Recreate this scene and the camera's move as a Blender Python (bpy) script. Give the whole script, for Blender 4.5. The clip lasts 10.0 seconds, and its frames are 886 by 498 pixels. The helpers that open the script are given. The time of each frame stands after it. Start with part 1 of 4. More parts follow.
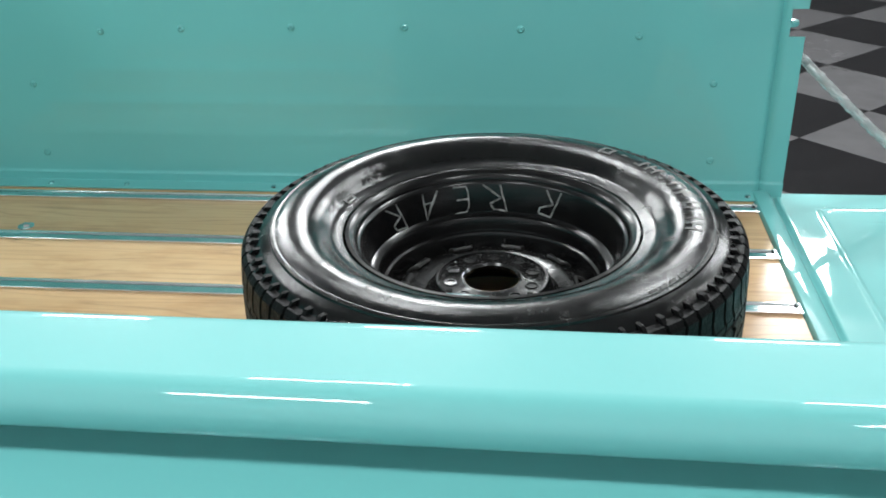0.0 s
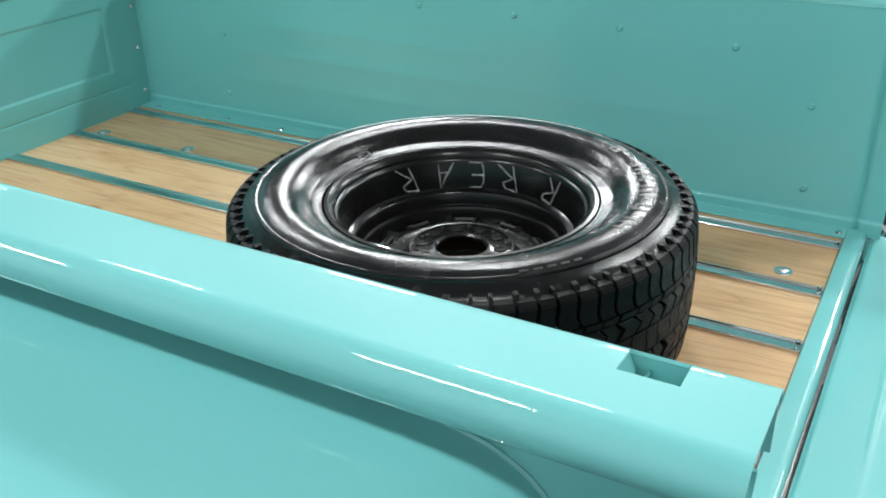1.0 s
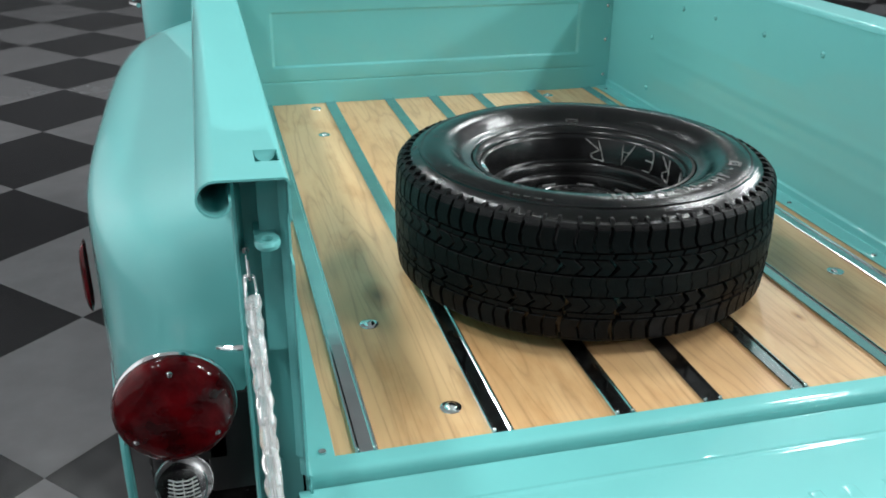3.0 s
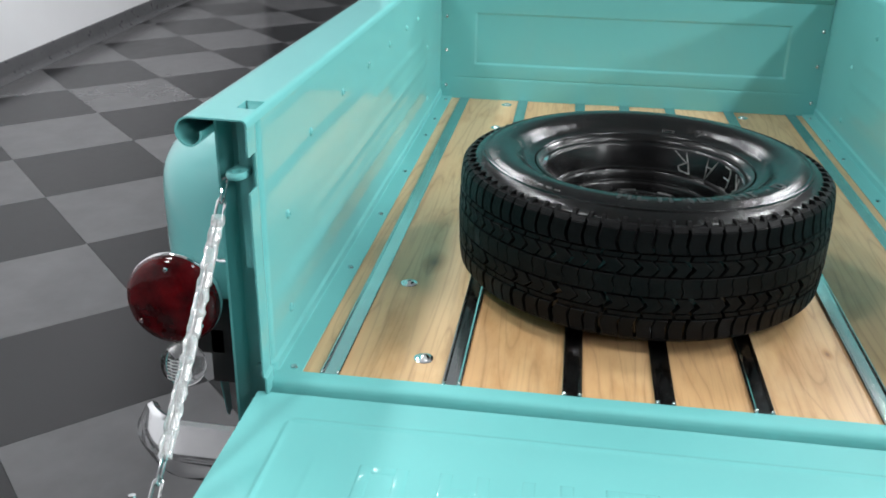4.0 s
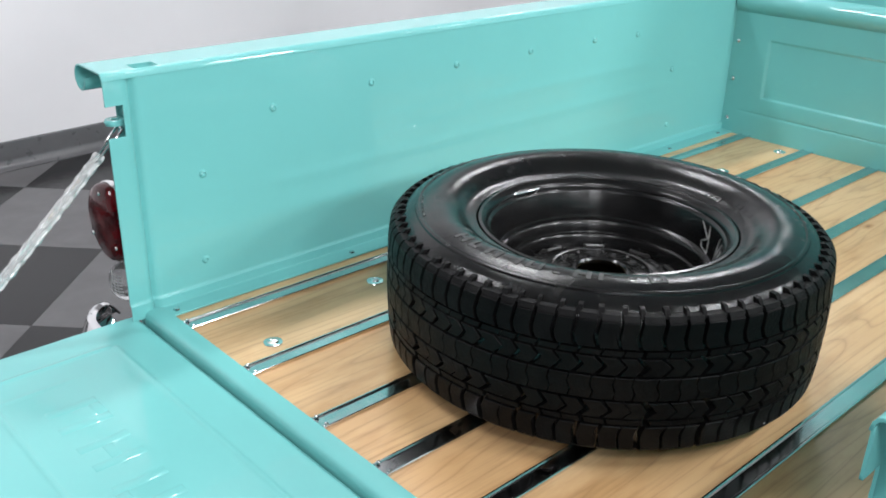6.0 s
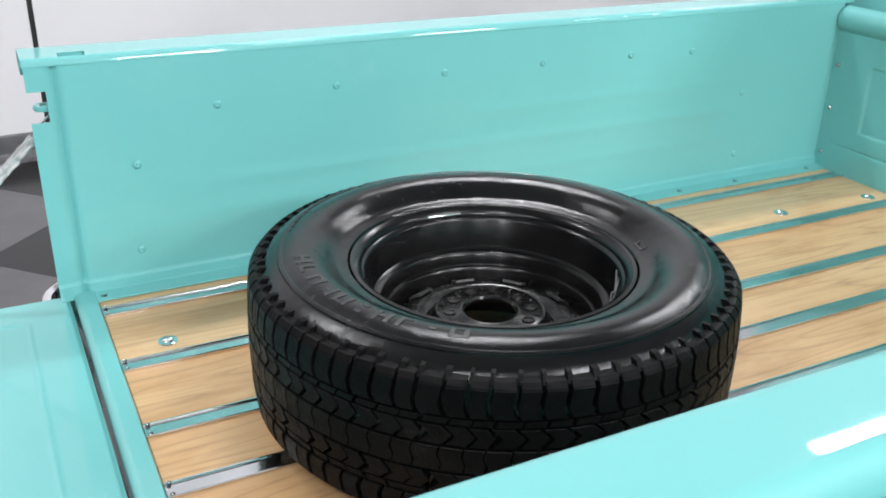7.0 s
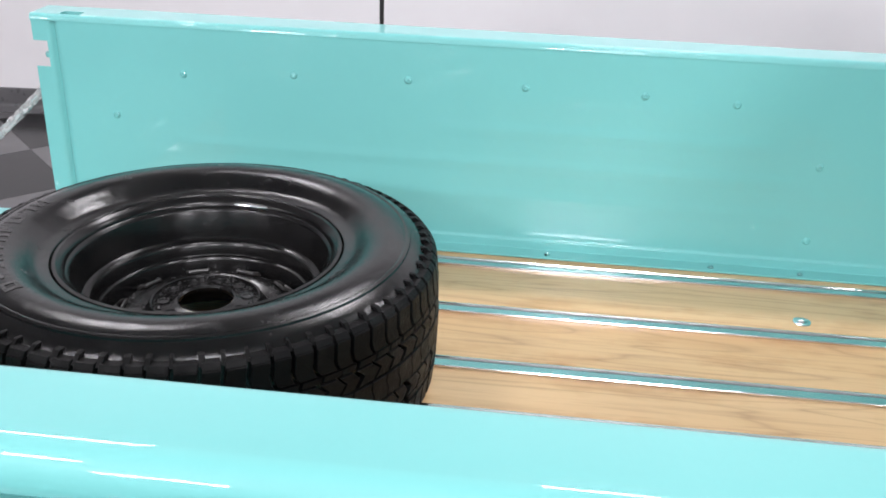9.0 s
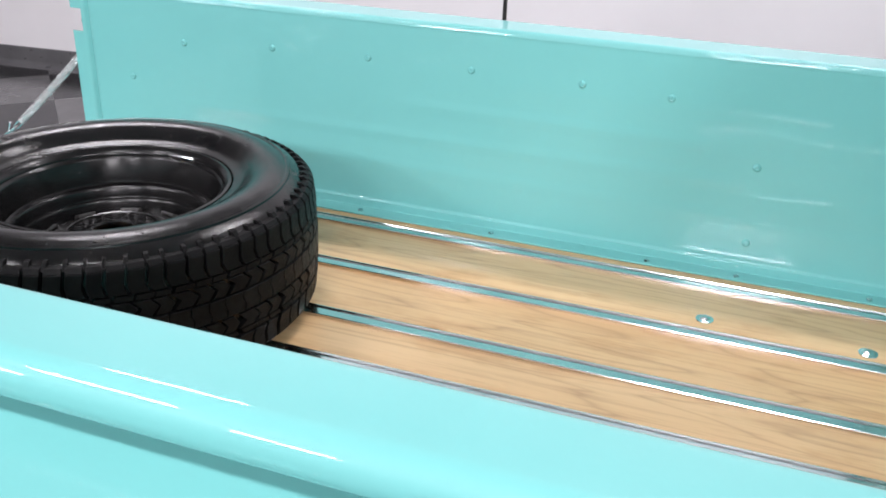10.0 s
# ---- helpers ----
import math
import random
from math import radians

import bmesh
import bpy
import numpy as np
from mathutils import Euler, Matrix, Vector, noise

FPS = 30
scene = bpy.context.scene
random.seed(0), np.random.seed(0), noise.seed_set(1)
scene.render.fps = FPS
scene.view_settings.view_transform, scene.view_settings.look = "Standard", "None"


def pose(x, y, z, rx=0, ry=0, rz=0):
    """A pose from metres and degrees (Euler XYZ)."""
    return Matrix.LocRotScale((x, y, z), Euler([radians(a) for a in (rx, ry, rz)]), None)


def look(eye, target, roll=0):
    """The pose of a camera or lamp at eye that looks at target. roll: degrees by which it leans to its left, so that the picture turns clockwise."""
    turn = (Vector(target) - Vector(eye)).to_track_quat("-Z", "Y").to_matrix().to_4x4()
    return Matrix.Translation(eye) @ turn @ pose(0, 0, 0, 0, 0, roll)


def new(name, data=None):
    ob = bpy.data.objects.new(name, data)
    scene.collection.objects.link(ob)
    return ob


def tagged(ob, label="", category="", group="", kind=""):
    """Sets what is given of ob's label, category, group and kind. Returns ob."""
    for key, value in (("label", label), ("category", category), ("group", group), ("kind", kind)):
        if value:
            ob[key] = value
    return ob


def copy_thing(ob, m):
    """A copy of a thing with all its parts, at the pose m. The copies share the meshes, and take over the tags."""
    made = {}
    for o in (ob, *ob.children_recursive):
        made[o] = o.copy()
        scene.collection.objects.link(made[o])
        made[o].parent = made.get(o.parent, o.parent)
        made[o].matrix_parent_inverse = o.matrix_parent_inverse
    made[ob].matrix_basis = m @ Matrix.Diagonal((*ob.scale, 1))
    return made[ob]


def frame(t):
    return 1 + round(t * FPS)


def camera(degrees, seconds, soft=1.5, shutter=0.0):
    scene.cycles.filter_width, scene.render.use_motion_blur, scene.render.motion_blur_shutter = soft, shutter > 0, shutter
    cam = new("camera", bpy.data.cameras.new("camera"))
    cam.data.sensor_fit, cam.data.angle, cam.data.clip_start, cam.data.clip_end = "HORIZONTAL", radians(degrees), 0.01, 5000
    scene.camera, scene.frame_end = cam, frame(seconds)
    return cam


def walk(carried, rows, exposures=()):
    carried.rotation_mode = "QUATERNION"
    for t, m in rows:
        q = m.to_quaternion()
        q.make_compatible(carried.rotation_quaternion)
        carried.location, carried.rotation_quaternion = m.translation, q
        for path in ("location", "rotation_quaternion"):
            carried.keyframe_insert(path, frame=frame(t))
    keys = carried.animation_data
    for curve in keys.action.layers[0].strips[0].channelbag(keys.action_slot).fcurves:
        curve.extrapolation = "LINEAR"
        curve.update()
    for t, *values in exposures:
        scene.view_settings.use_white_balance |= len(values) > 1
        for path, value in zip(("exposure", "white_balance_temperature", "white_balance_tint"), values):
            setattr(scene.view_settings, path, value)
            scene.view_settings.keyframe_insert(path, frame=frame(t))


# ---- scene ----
cam = camera(51.4, 10.0, soft=1.8)
PATH = [
    (0, (-0.409, -0.586, 0.814), (-0.64, 1.174, -0.111), -1.9),
    (0.5, (-0.122, -0.574, 0.802), (-0.689, 1.113, -0.111), -1.6),
    (1, (0.125, -0.541, 0.801), (-0.761, 1.006, -0.106), -1.3),
    (1.5, (0.389, -0.472, 0.798), (-0.798, 0.868, -0.1), -1.0),
    (2, (0.658, -0.392, 0.801), (-0.843, 0.621, -0.044), -0.3),
    (2.5, (0.892, -0.243, 0.802), (-0.784, 0.462, -0.03), 0.1),
    (2.7, (0.962, -0.182, 0.798), (-0.753, 0.427, -0.033), 0.3),
    (3.8, (1.252, 0.321, 0.797), (-0.578, 0.234, -0.005), 0.9),
    (4, (1.265, 0.443, 0.798), (-0.55, 0.196, -0.004), 1.1),
    (4.5, (1.22, 0.757, 0.802), (-0.5, 0.132, -0.006), 0.9),
    (5, (1.109, 1.017, 0.8), (-0.47, 0.092, -0.007), 0.9),
    (5.5, (0.927, 1.243, 0.798), (-0.495, 0.092, -0.01), 1.5),
    (5.7, (0.818, 1.329, 0.797), (-0.537, 0.1, -0.012), 1.5),
    (7, (0.138, 1.65, 0.807), (-0.701, 0.037, -0.025), 1.5),
    (7.5, (-0.145, 1.714, 0.812), (-0.742, -0.004, -0.021), 1.7),
    (8, (-0.424, 1.747, 0.81), (-0.75, -0.046, -0.014), 2.0),
    (8.5, (-0.699, 1.778, 0.816), (-0.772, -0.038, -0.013), 2.1),
    (9, (-0.975, 1.803, 0.82), (-0.797, -0.005, -0.015), 2.2),
    (9.5, (-1.275, 1.812, 0.825), (-0.849, 0.049, -0.017), 2.2),
    (10, (-1.541, 1.799, 0.825), (-0.935, 0.097, -0.019), 1.9),
]
EXPOSURE = [  # seconds, stops, kelvin, tint
    (0, 0.09, 6420, 5), (1.0, 0.14, 6410, 5), (2.5, 0.21, 6400, 4), (4.5, 0.20, 6450, 9), (7, 0.15, 6480, 11), (8.5, 0.14, 6540, 15), (10, 0.15, 6580, 18),
]
walk(cam, [(t, look(eye, target, roll)) for t, eye, target, roll in PATH], EXPOSURE)

# ---- light: a closed showroom under rows of ceiling panels ----
world = bpy.data.worlds.new("world")
scene.world = world
world.use_nodes = True
world.node_tree.nodes["Background"].inputs[0].default_value = (0.9, 0.95, 1.0, 1)
world.node_tree.nodes["Background"].inputs[1].default_value = 0.05

W = 1.25           # inner width of the bed
FRONT = -1.845     # front panel
GROUND = -0.7304   # showroom floor, below the bed floor at 0; it falls slightly to the north-east


def floor_z(x, y):
    return GROUND - 0.01247 * x - 0.01125 * y


CEIL = 3.52        # showroom ceiling
LAMP_Z = 3.42

PANELS = [  # centre x, y, watts, tilt towards the truck
    (-4.55, 3.25, 94, 0), (-1.60, 3.25, 82, 0), (1.40, 3.25, 80, 0), (4.40, 3.25, 74, 0),
    (-4.55, -1.45, 76, 0), (-1.60, -1.45, 58, 0), (1.30, -1.45, 55, 0),
    # unseen row; tilt and outer lamps added to brighten the bed side
    (-4.5, 6.8, 120, -60), (-1.5, 6.8, 108, -60), (1.5, 6.8, 108, -60), (4.5, 6.8, 95, -60),
]
for lx, ly, watts, tilt in PANELS:
    lamp = bpy.data.lights.new("ceiling_panel", "AREA")
    lamp.shape, lamp.size, lamp.size_y = "RECTANGLE", 1.0 if tilt else 0.9, 0.42 if tilt else 0.34
    lamp.energy, lamp.color = watts, (0.965, 0.975, 1.0)
    new("ceiling_panel", lamp).matrix_world = pose(lx, ly, LAMP_Z - (0.30 if tilt else 0.0), tilt)


# ---- materials ----
def nodes_of(name):
    m = bpy.data.materials.new(name)
    m.use_nodes = True
    nt = m.node_tree
    return m, nt, nt.nodes["Principled BSDF"]


def node(nt, kind, **values):
    n = nt.nodes.new(kind)
    for key, v in values.items():
        n.inputs[key.replace("_", " ")].default_value = v
    return n


def coords(nt, scale, rnd=0.0):
    tc = nt.nodes.new("ShaderNodeTexCoord")
    mp = nt.nodes.new("ShaderNodeMapping")
    mp.inputs["Scale"].default_value = scale
    nt.links.new(tc.outputs["Object"], mp.inputs["Vector"])
    if rnd:
        info = nt.nodes.new("ShaderNodeObjectInfo")
        mul = nt.nodes.new("ShaderNodeMath")
        mul.operation = "MULTIPLY"
        mul.inputs[1].default_value = rnd
        nt.links.new(info.outputs["Random"], mul.inputs[0])
        nt.links.new(mul.outputs[0], mp.inputs["Location"])
    return mp.outputs["Vector"]


def ramp(nt, fac, stops):
    r = nt.nodes.new("ShaderNodeValToRGB")
    el = r.color_ramp.elements
    while len(el) < len(stops):
        el.new(0.5)
    for e, (p, c) in zip(el, stops):
        e.position, e.color = p, (*c, 1)
    nt.links.new(fac, r.inputs["Fac"])
    return r.outputs["Color"]


def noise_tex(nt, vec, scale, detail=3.0, rough=0.5, dist=0.0):
    n = node(nt, "ShaderNodeTexNoise", Scale=scale, Detail=detail, Roughness=rough, Distortion=dist)
    nt.links.new(vec, n.inputs["Vector"])
    return n.outputs["Fac"]


def bump(nt, b, height, strength, distance):
    n = node(nt, "ShaderNodeBump", Strength=strength, Distance=distance)
    nt.links.new(height, n.inputs["Height"])
    nt.links.new(n.outputs["Normal"], b.inputs["Normal"])


def simple(name, dark, light, rough=(0.4, 0.5), metal=0.0, scale=8.0, coat=0.0, bump_d=0.0, bump_scale=200.0, spec=0.5):
    m, nt, b = nodes_of(name)
    v = coords(nt, (1, 1, 1))
    f = noise_tex(nt, v, scale, 4.0, 0.6)
    nt.links.new(ramp(nt, f, [(0.3, dark), (0.7, light)]), b.inputs["Base Color"])
    f2 = noise_tex(nt, v, scale * 3.1, 3.0, 0.6)
    nt.links.new(ramp(nt, f2, [(0.3, (rough[0],) * 3), (0.7, (rough[1],) * 3)]), b.inputs["Roughness"])
    b.inputs["Metallic"].default_value = metal
    b.inputs["Coat Weight"].default_value = coat
    b.inputs["Coat Roughness"].default_value = 0.03
    b.inputs["Specular IOR Level"].default_value = spec
    if bump_d:
        bump(nt, b, noise_tex(nt, v, bump_scale, 2.0, 0.5), 0.5, bump_d)
    return m


def make_paint():
    m, nt, b = nodes_of("turquoise_paint")
    v = coords(nt, (1, 1, 1))
    f = noise_tex(nt, v, 2.3, 3.0, 0.5)
    nt.links.new(ramp(nt, f, [(0.3, (0.146, 0.452, 0.440)), (0.7, (0.157, 0.474, 0.463))]), b.inputs["Base Color"])
    b.inputs["Roughness"].default_value = 0.48
    b.inputs["Specular IOR Level"].default_value = 0.25
    b.inputs["Coat Weight"].default_value = 1.0
    b.inputs["Coat Roughness"].default_value = 0.03
    b.inputs["Coat IOR"].default_value = 1.42
    bump(nt, b, noise_tex(nt, v, 70.0, 2.0, 0.5), 0.06, 0.002)
    return m


def make_oak():
    m, nt, b = nodes_of("varnished_oak")
    big = coords(nt, (0.7, 8.0, 8.0), 37.0)
    warp = noise_tex(nt, big, 1.5, 1.5, 0.45, 0.25)
    mul = node(nt, "ShaderNodeMath")
    mul.operation = "MULTIPLY"
    mul.inputs[1].default_value = 11.0
    nt.links.new(warp, mul.inputs[0])
    fr = node(nt, "ShaderNodeMath")
    fr.operation = "PINGPONG"
    fr.inputs[1].default_value = 0.5
    nt.links.new(mul.outputs[0], fr.inputs[0])
    rings = ramp(nt, fr.outputs[0], [(0.0, (0.45, 0.38, 0.32)), (0.06, (0.80, 0.76, 0.72)), (0.18, (0.97, 0.96, 0.95)), (0.5, (1, 1, 1))])
    tone = noise_tex(nt, coords(nt, (0.5, 3.0, 3.0), 61.0), 1.4, 2.0)
    colour = ramp(nt, tone, [(0.25, (0.54, 0.320, 0.146)), (0.5, (0.64, 0.420, 0.220)), (0.75, (0.70, 0.492, 0.285))])
    mix = nt.nodes.new("ShaderNodeMix")
    mix.data_type, mix.blend_type = "RGBA", "MULTIPLY"
    mix.inputs["Factor"].default_value = 0.40
    nt.links.new(colour, mix.inputs[6])
    nt.links.new(rings, mix.inputs[7])
    pores = noise_tex(nt, coords(nt, (5, 130, 130), 11.0), 1.0, 5.0, 0.65)
    mix2 = nt.nodes.new("ShaderNodeMix")
    mix2.data_type, mix2.blend_type = "RGBA", "MULTIPLY"
    mix2.inputs["Factor"].default_value = 0.24
    nt.links.new(mix.outputs[2], mix2.inputs[6])
    nt.links.new(ramp(nt, pores, [(0.36, (0.45, 0.4, 0.36)), (0.5, (1, 1, 1))]), mix2.inputs[7])
    info = nt.nodes.new("ShaderNodeObjectInfo")
    mix3 = nt.nodes.new("ShaderNodeMix")
    mix3.data_type, mix3.blend_type = "RGBA", "MULTIPLY"
    mix3.inputs["Factor"].default_value = 1.0
    nt.links.new(mix2.outputs[2], mix3.inputs[6])
    nt.links.new(ramp(nt, info.outputs["Random"], [(0.0, (0.95, 0.90, 0.84)), (0.5, (1, 1.0, 1.0)), (1.0, (1.0, 0.92, 0.82))]), mix3.inputs[7])
    out = mix3.outputs[2]
    blot = ramp(nt, noise_tex(nt, coords(nt, (3.0, 9.0, 9.0), 23.0), 1.6, 4.0, 0.6), [(0.32, (0.80, 0.72, 0.62)), (0.5, (1, 1, 1))])
    for at, size in ((None, 0), ((-1.05, 0.46, 0), 0.016), ((-0.21, 0.92, 0), 0.011), ((-1.42, 0.66, 0), 0.012), ((-0.47, 0.19, 0), 0.030)):
        mk = nt.nodes.new("ShaderNodeMix")
        mk.data_type, mk.blend_type = "RGBA", "MULTIPLY"
        mk.inputs["Factor"].default_value = 0.8
        nt.links.new(out, mk.inputs[6])
        if at is None:
            nt.links.new(blot, mk.inputs[7])
        else:   # a knot
            vm = nt.nodes.new("ShaderNodeVectorMath")
            vm.operation = "SUBTRACT"
            vm.inputs[1].default_value = at
            tc = nt.nodes.new("ShaderNodeTexCoord")
            nt.links.new(tc.outputs["Object"], vm.inputs[0])
            vs = nt.nodes.new("ShaderNodeVectorMath")
            vs.operation = "MULTIPLY"
            vs.inputs[1].default_value = (0.45 / size, 1 / size, 0)
            nt.links.new(vm.outputs[0], vs.inputs[0])
            vl = nt.nodes.new("ShaderNodeVectorMath")
            vl.operation = "LENGTH"
            nt.links.new(vs.outputs[0], vl.inputs[0])
            nt.links.new(ramp(nt, vl.outputs["Value"], [(0.10, (0.30, 0.20, 0.13)), (0.45, (0.72, 0.58, 0.46)), (1.0, (1, 1, 1))]), mk.inputs[7])
        out = mk.outputs[2]
    nt.links.new(out, b.inputs["Base Color"])
    b.inputs["Roughness"].default_value = 0.5
    b.inputs["Specular IOR Level"].default_value = 0.28
    b.inputs["Coat Weight"].default_value = 0.75
    b.inputs["Coat Roughness"].default_value = 0.22
    bump(nt, b, pores, 0.12, 0.0008)
    return m


def make_glass(name, colour, rough=0.05, ior=1.47, weight=1.0):
    m, nt, b = nodes_of(name)
    b.inputs["Base Color"].default_value = (*colour, 1)
    b.inputs["Transmission Weight"].default_value = weight
    b.inputs["Roughness"].default_value = rough
    b.inputs["IOR"].default_value = ior
    return m


def make_lens():
    m, nt, b = nodes_of("red_lens")
    v = coords(nt, (1, 1, 1))
    n = node(nt, "ShaderNodeTexVoronoi", Scale=160.0)
    nt.links.new(v, n.inputs["Vector"])
    nt.links.new(ramp(nt, noise_tex(nt, v, 22.0, 3.0, 0.6), [(0.35, (0.022, 0.0004, 0.0010)), (0.75, (0.105, 0.001, 0.0030))]), b.inputs["Base Color"])
    bump(nt, b, n.outputs["Distance"], 0.12, 0.002)
    b.inputs["Roughness"].default_value = 0.07
    b.inputs["Specular IOR Level"].default_value = 0.35
    return m


def make_tyre_side():
    m, nt, b = nodes_of("dressed_rubber")
    v = coords(nt, (1, 1, 1))
    f = noise_tex(nt, v, 9.0, 4.0, 0.6)
    nt.links.new(ramp(nt, f, [(0.3, (0.002, 0.002, 0.0024)), (0.75, (0.006, 0.0058, 0.0056))]), b.inputs["Base Color"])
    f2 = noise_tex(nt, v, 26.0, 6.0, 0.7)
    nt.links.new(ramp(nt, f2, [(0.3, (0.09,) * 3), (0.5, (0.15,) * 3), (0.70, (0.33,) * 3)]), b.inputs["Roughness"])
    bump(nt, b, noise_tex(nt, v, 34.0, 7.0, 0.70), 0.20, 0.0055)
    b.inputs["Specular IOR Level"].default_value = 0.38
    return m


PAINT = make_paint()
OAK = make_oak()
STEEL = simple("polished_steel", (0.66, 0.66, 0.67), (0.78, 0.78, 0.78), (0.10, 0.17), 1.0, 14.0)
CHROME = simple("chrome", (0.80, 0.80, 0.81), (0.86, 0.86, 0.86), (0.04, 0.08), 1.0, 10.0)
RUBBER = make_tyre_side()
TREAD = simple("tread_rubber", (0.0022, 0.0022, 0.0026), (0.0055, 0.0053, 0.0053), (0.34, 0.55), 0.0, 18.0, 0.0, 0.0015, 260.0, 0.09)
DULL = simple("dull_moulded_rubber", (0.006, 0.006, 0.0063), (0.022, 0.0215, 0.021), (0.28, 0.48), 0.0, 60.0, 0.0, 0.0012, 220.0, 0.5)
BLACK = simple("black_wheel_enamel", (0.002, 0.002, 0.0024), (0.005, 0.0048, 0.0046), (0.19, 0.27), 0.0, 20.0, 0.0, 0.0003, 60.0, 0.32)
DUSTY = simple("dusty_black_enamel", (0.0022, 0.0022, 0.0024), (0.0075, 0.0072, 0.0070), (0.14, 0.30), 0.0, 34.0, 0.0, 0.0012, 60.0, 0.4)
LIP_PALE = simple("pale_slot_lip", (0.006, 0.006, 0.006), (0.055, 0.054, 0.052), (0.25, 0.4), 0.0, 60.0)
DARK = simple("plain_black", (0.010, 0.010, 0.010), (0.02, 0.02, 0.02), (0.4, 0.5))
CHALK = simple("chalk", (0.02, 0.02, 0.02), (0.36, 0.36, 0.35), (0.8, 0.9), 0.0, 130.0)
LENS = make_lens()
RIB = simple("white_rib_glint", (0.55, 0.55, 0.55), (0.75, 0.75, 0.75), (0.1, 0.2), 0.0, 40.0)
GLASS = make_glass("clear_ribbed_glass", (0.97, 0.98, 0.98), 0.03, 1.13)
VINYL = make_glass("clear_vinyl_sleeve", (0.93, 0.94, 0.93), 0.22, 1.40, 0.75)
TILE_DARK = simple("charcoal_tile", (0.008, 0.0076, 0.0084), (0.013, 0.0124, 0.0134), (0.15, 0.24), 0.0, 5.0, spec=0.36)
TILE_GREY = simple("grey_tile", (0.090, 0.087, 0.090), (0.112, 0.109, 0.112), (0.15, 0.24), 0.0, 5.0, spec=0.36)
WALL = simple("pale_grey_wall_paint", (0.73, 0.715, 0.73), (0.77, 0.755, 0.77), (0.45, 0.6), 0.0, 1.5)
WALL_FAR = simple("unseen_wall_dark", (0.13, 0.13, 0.135), (0.16, 0.16, 0.165), (0.5, 0.6), 0.0, 1.5)
CEILING = simple("white_ceiling_paint", (0.80, 0.80, 0.80), (0.85, 0.85, 0.85), (0.7, 0.8), 0.0, 1.0)
BASE = simple("charcoal_baseboard_rubber", (0.075, 0.074, 0.078), (0.100, 0.098, 0.102), (0.25, 0.4), 0.0, 6.0)
WHITE = simple("white_gloss_paint", (0.78, 0.78, 0.79), (0.84, 0.84, 0.84), (0.2, 0.3), 0.0, 4.0, 1.0)
SEAM = simple("black_joint_strip", (0.012, 0.012, 0.012), (0.02, 0.02, 0.02), (0.4, 0.5))


# ---- mesh helpers ----
def finish(bm, smooth=40):
    bmesh.ops.recalc_face_normals(bm, faces=bm.faces[:])
    for f in bm.faces:
        f.smooth = True
    for e in bm.edges:
        e.smooth = len(e.link_faces) == 2 and e.calc_face_angle(3.0) < radians(smooth)
    return bm


def part(name, bm, material, parent=None, label="", smooth=40):
    """One bmesh as one mesh object, under a thing or a part."""
    me = bpy.data.meshes.new(name)
    finish(bm, smooth).to_mesh(me)
    bm.free()
    me.materials.append(material)
    ob = new(name, me)
    if parent is not None:
        ob.parent = parent
        if parent.type == "EMPTY" and not parent.get("local"):
            ob.matrix_parent_inverse = Matrix.Translation(-parent.location)
    return tagged(ob, label)


def shared(name, mesh, m, parent):
    """One more object on a mesh that is already there."""
    ob = new(name, mesh)
    ob.parent = parent
    ob.matrix_basis = m
    return ob


def thicken(ob, thickness, offset=-1.0):
    mod = ob.modifiers.new("thickness", "SOLIDIFY")
    mod.thickness, mod.offset = thickness, offset
    return ob


def add_box(bm, a, b, bevel=0.0):
    made = bmesh.ops.create_cube(bm, size=1.0)["verts"]
    for v in made:
        v.co = Vector([(a[i] + b[i]) / 2 + v.co[i] * (b[i] - a[i]) for i in range(3)])
    if bevel:
        edges = list({e for v in made for e in v.link_edges})
        bmesh.ops.bevel(bm, geom=edges, offset=bevel, segments=2, profile=0.5, affect="EDGES")
    return bm


def add_grid(bm, rows, closed=False):
    """Quads between rows of points of equal length; None leaves a gap."""
    made = [[bm.verts.new(p) for p in row] for row in rows]
    for a, b in zip(made, made[1:]):
        n = len(a)
        for k in range(n if closed else n - 1):
            bm.faces.new((a[k], a[(k + 1) % n], b[(k + 1) % n], b[k]))
    return made


def lathe(profile, segments=64, axis="z", bm=None):
    """A closed turn of (radius, height) points about an axis."""
    bm = bm or bmesh.new()
    rows = []
    for k in range(segments):
        a = 2 * math.pi * k / segments
        c, s = math.cos(a), math.sin(a)
        rows.append([(r * c, r * s, h) if axis == "z" else (h, r * c, r * s) for r, h in profile])
    made = [[bm.verts.new(p) for p in row] for row in rows]
    for k in range(segments):
        a, b = made[k], made[(k + 1) % segments]
        for j in range(len(profile) - 1):
            bm.faces.new((a[j], a[j + 1], b[j + 1], b[j]))
    bmesh.ops.remove_doubles(bm, verts=bm.verts[:], dist=1e-6)
    return bm


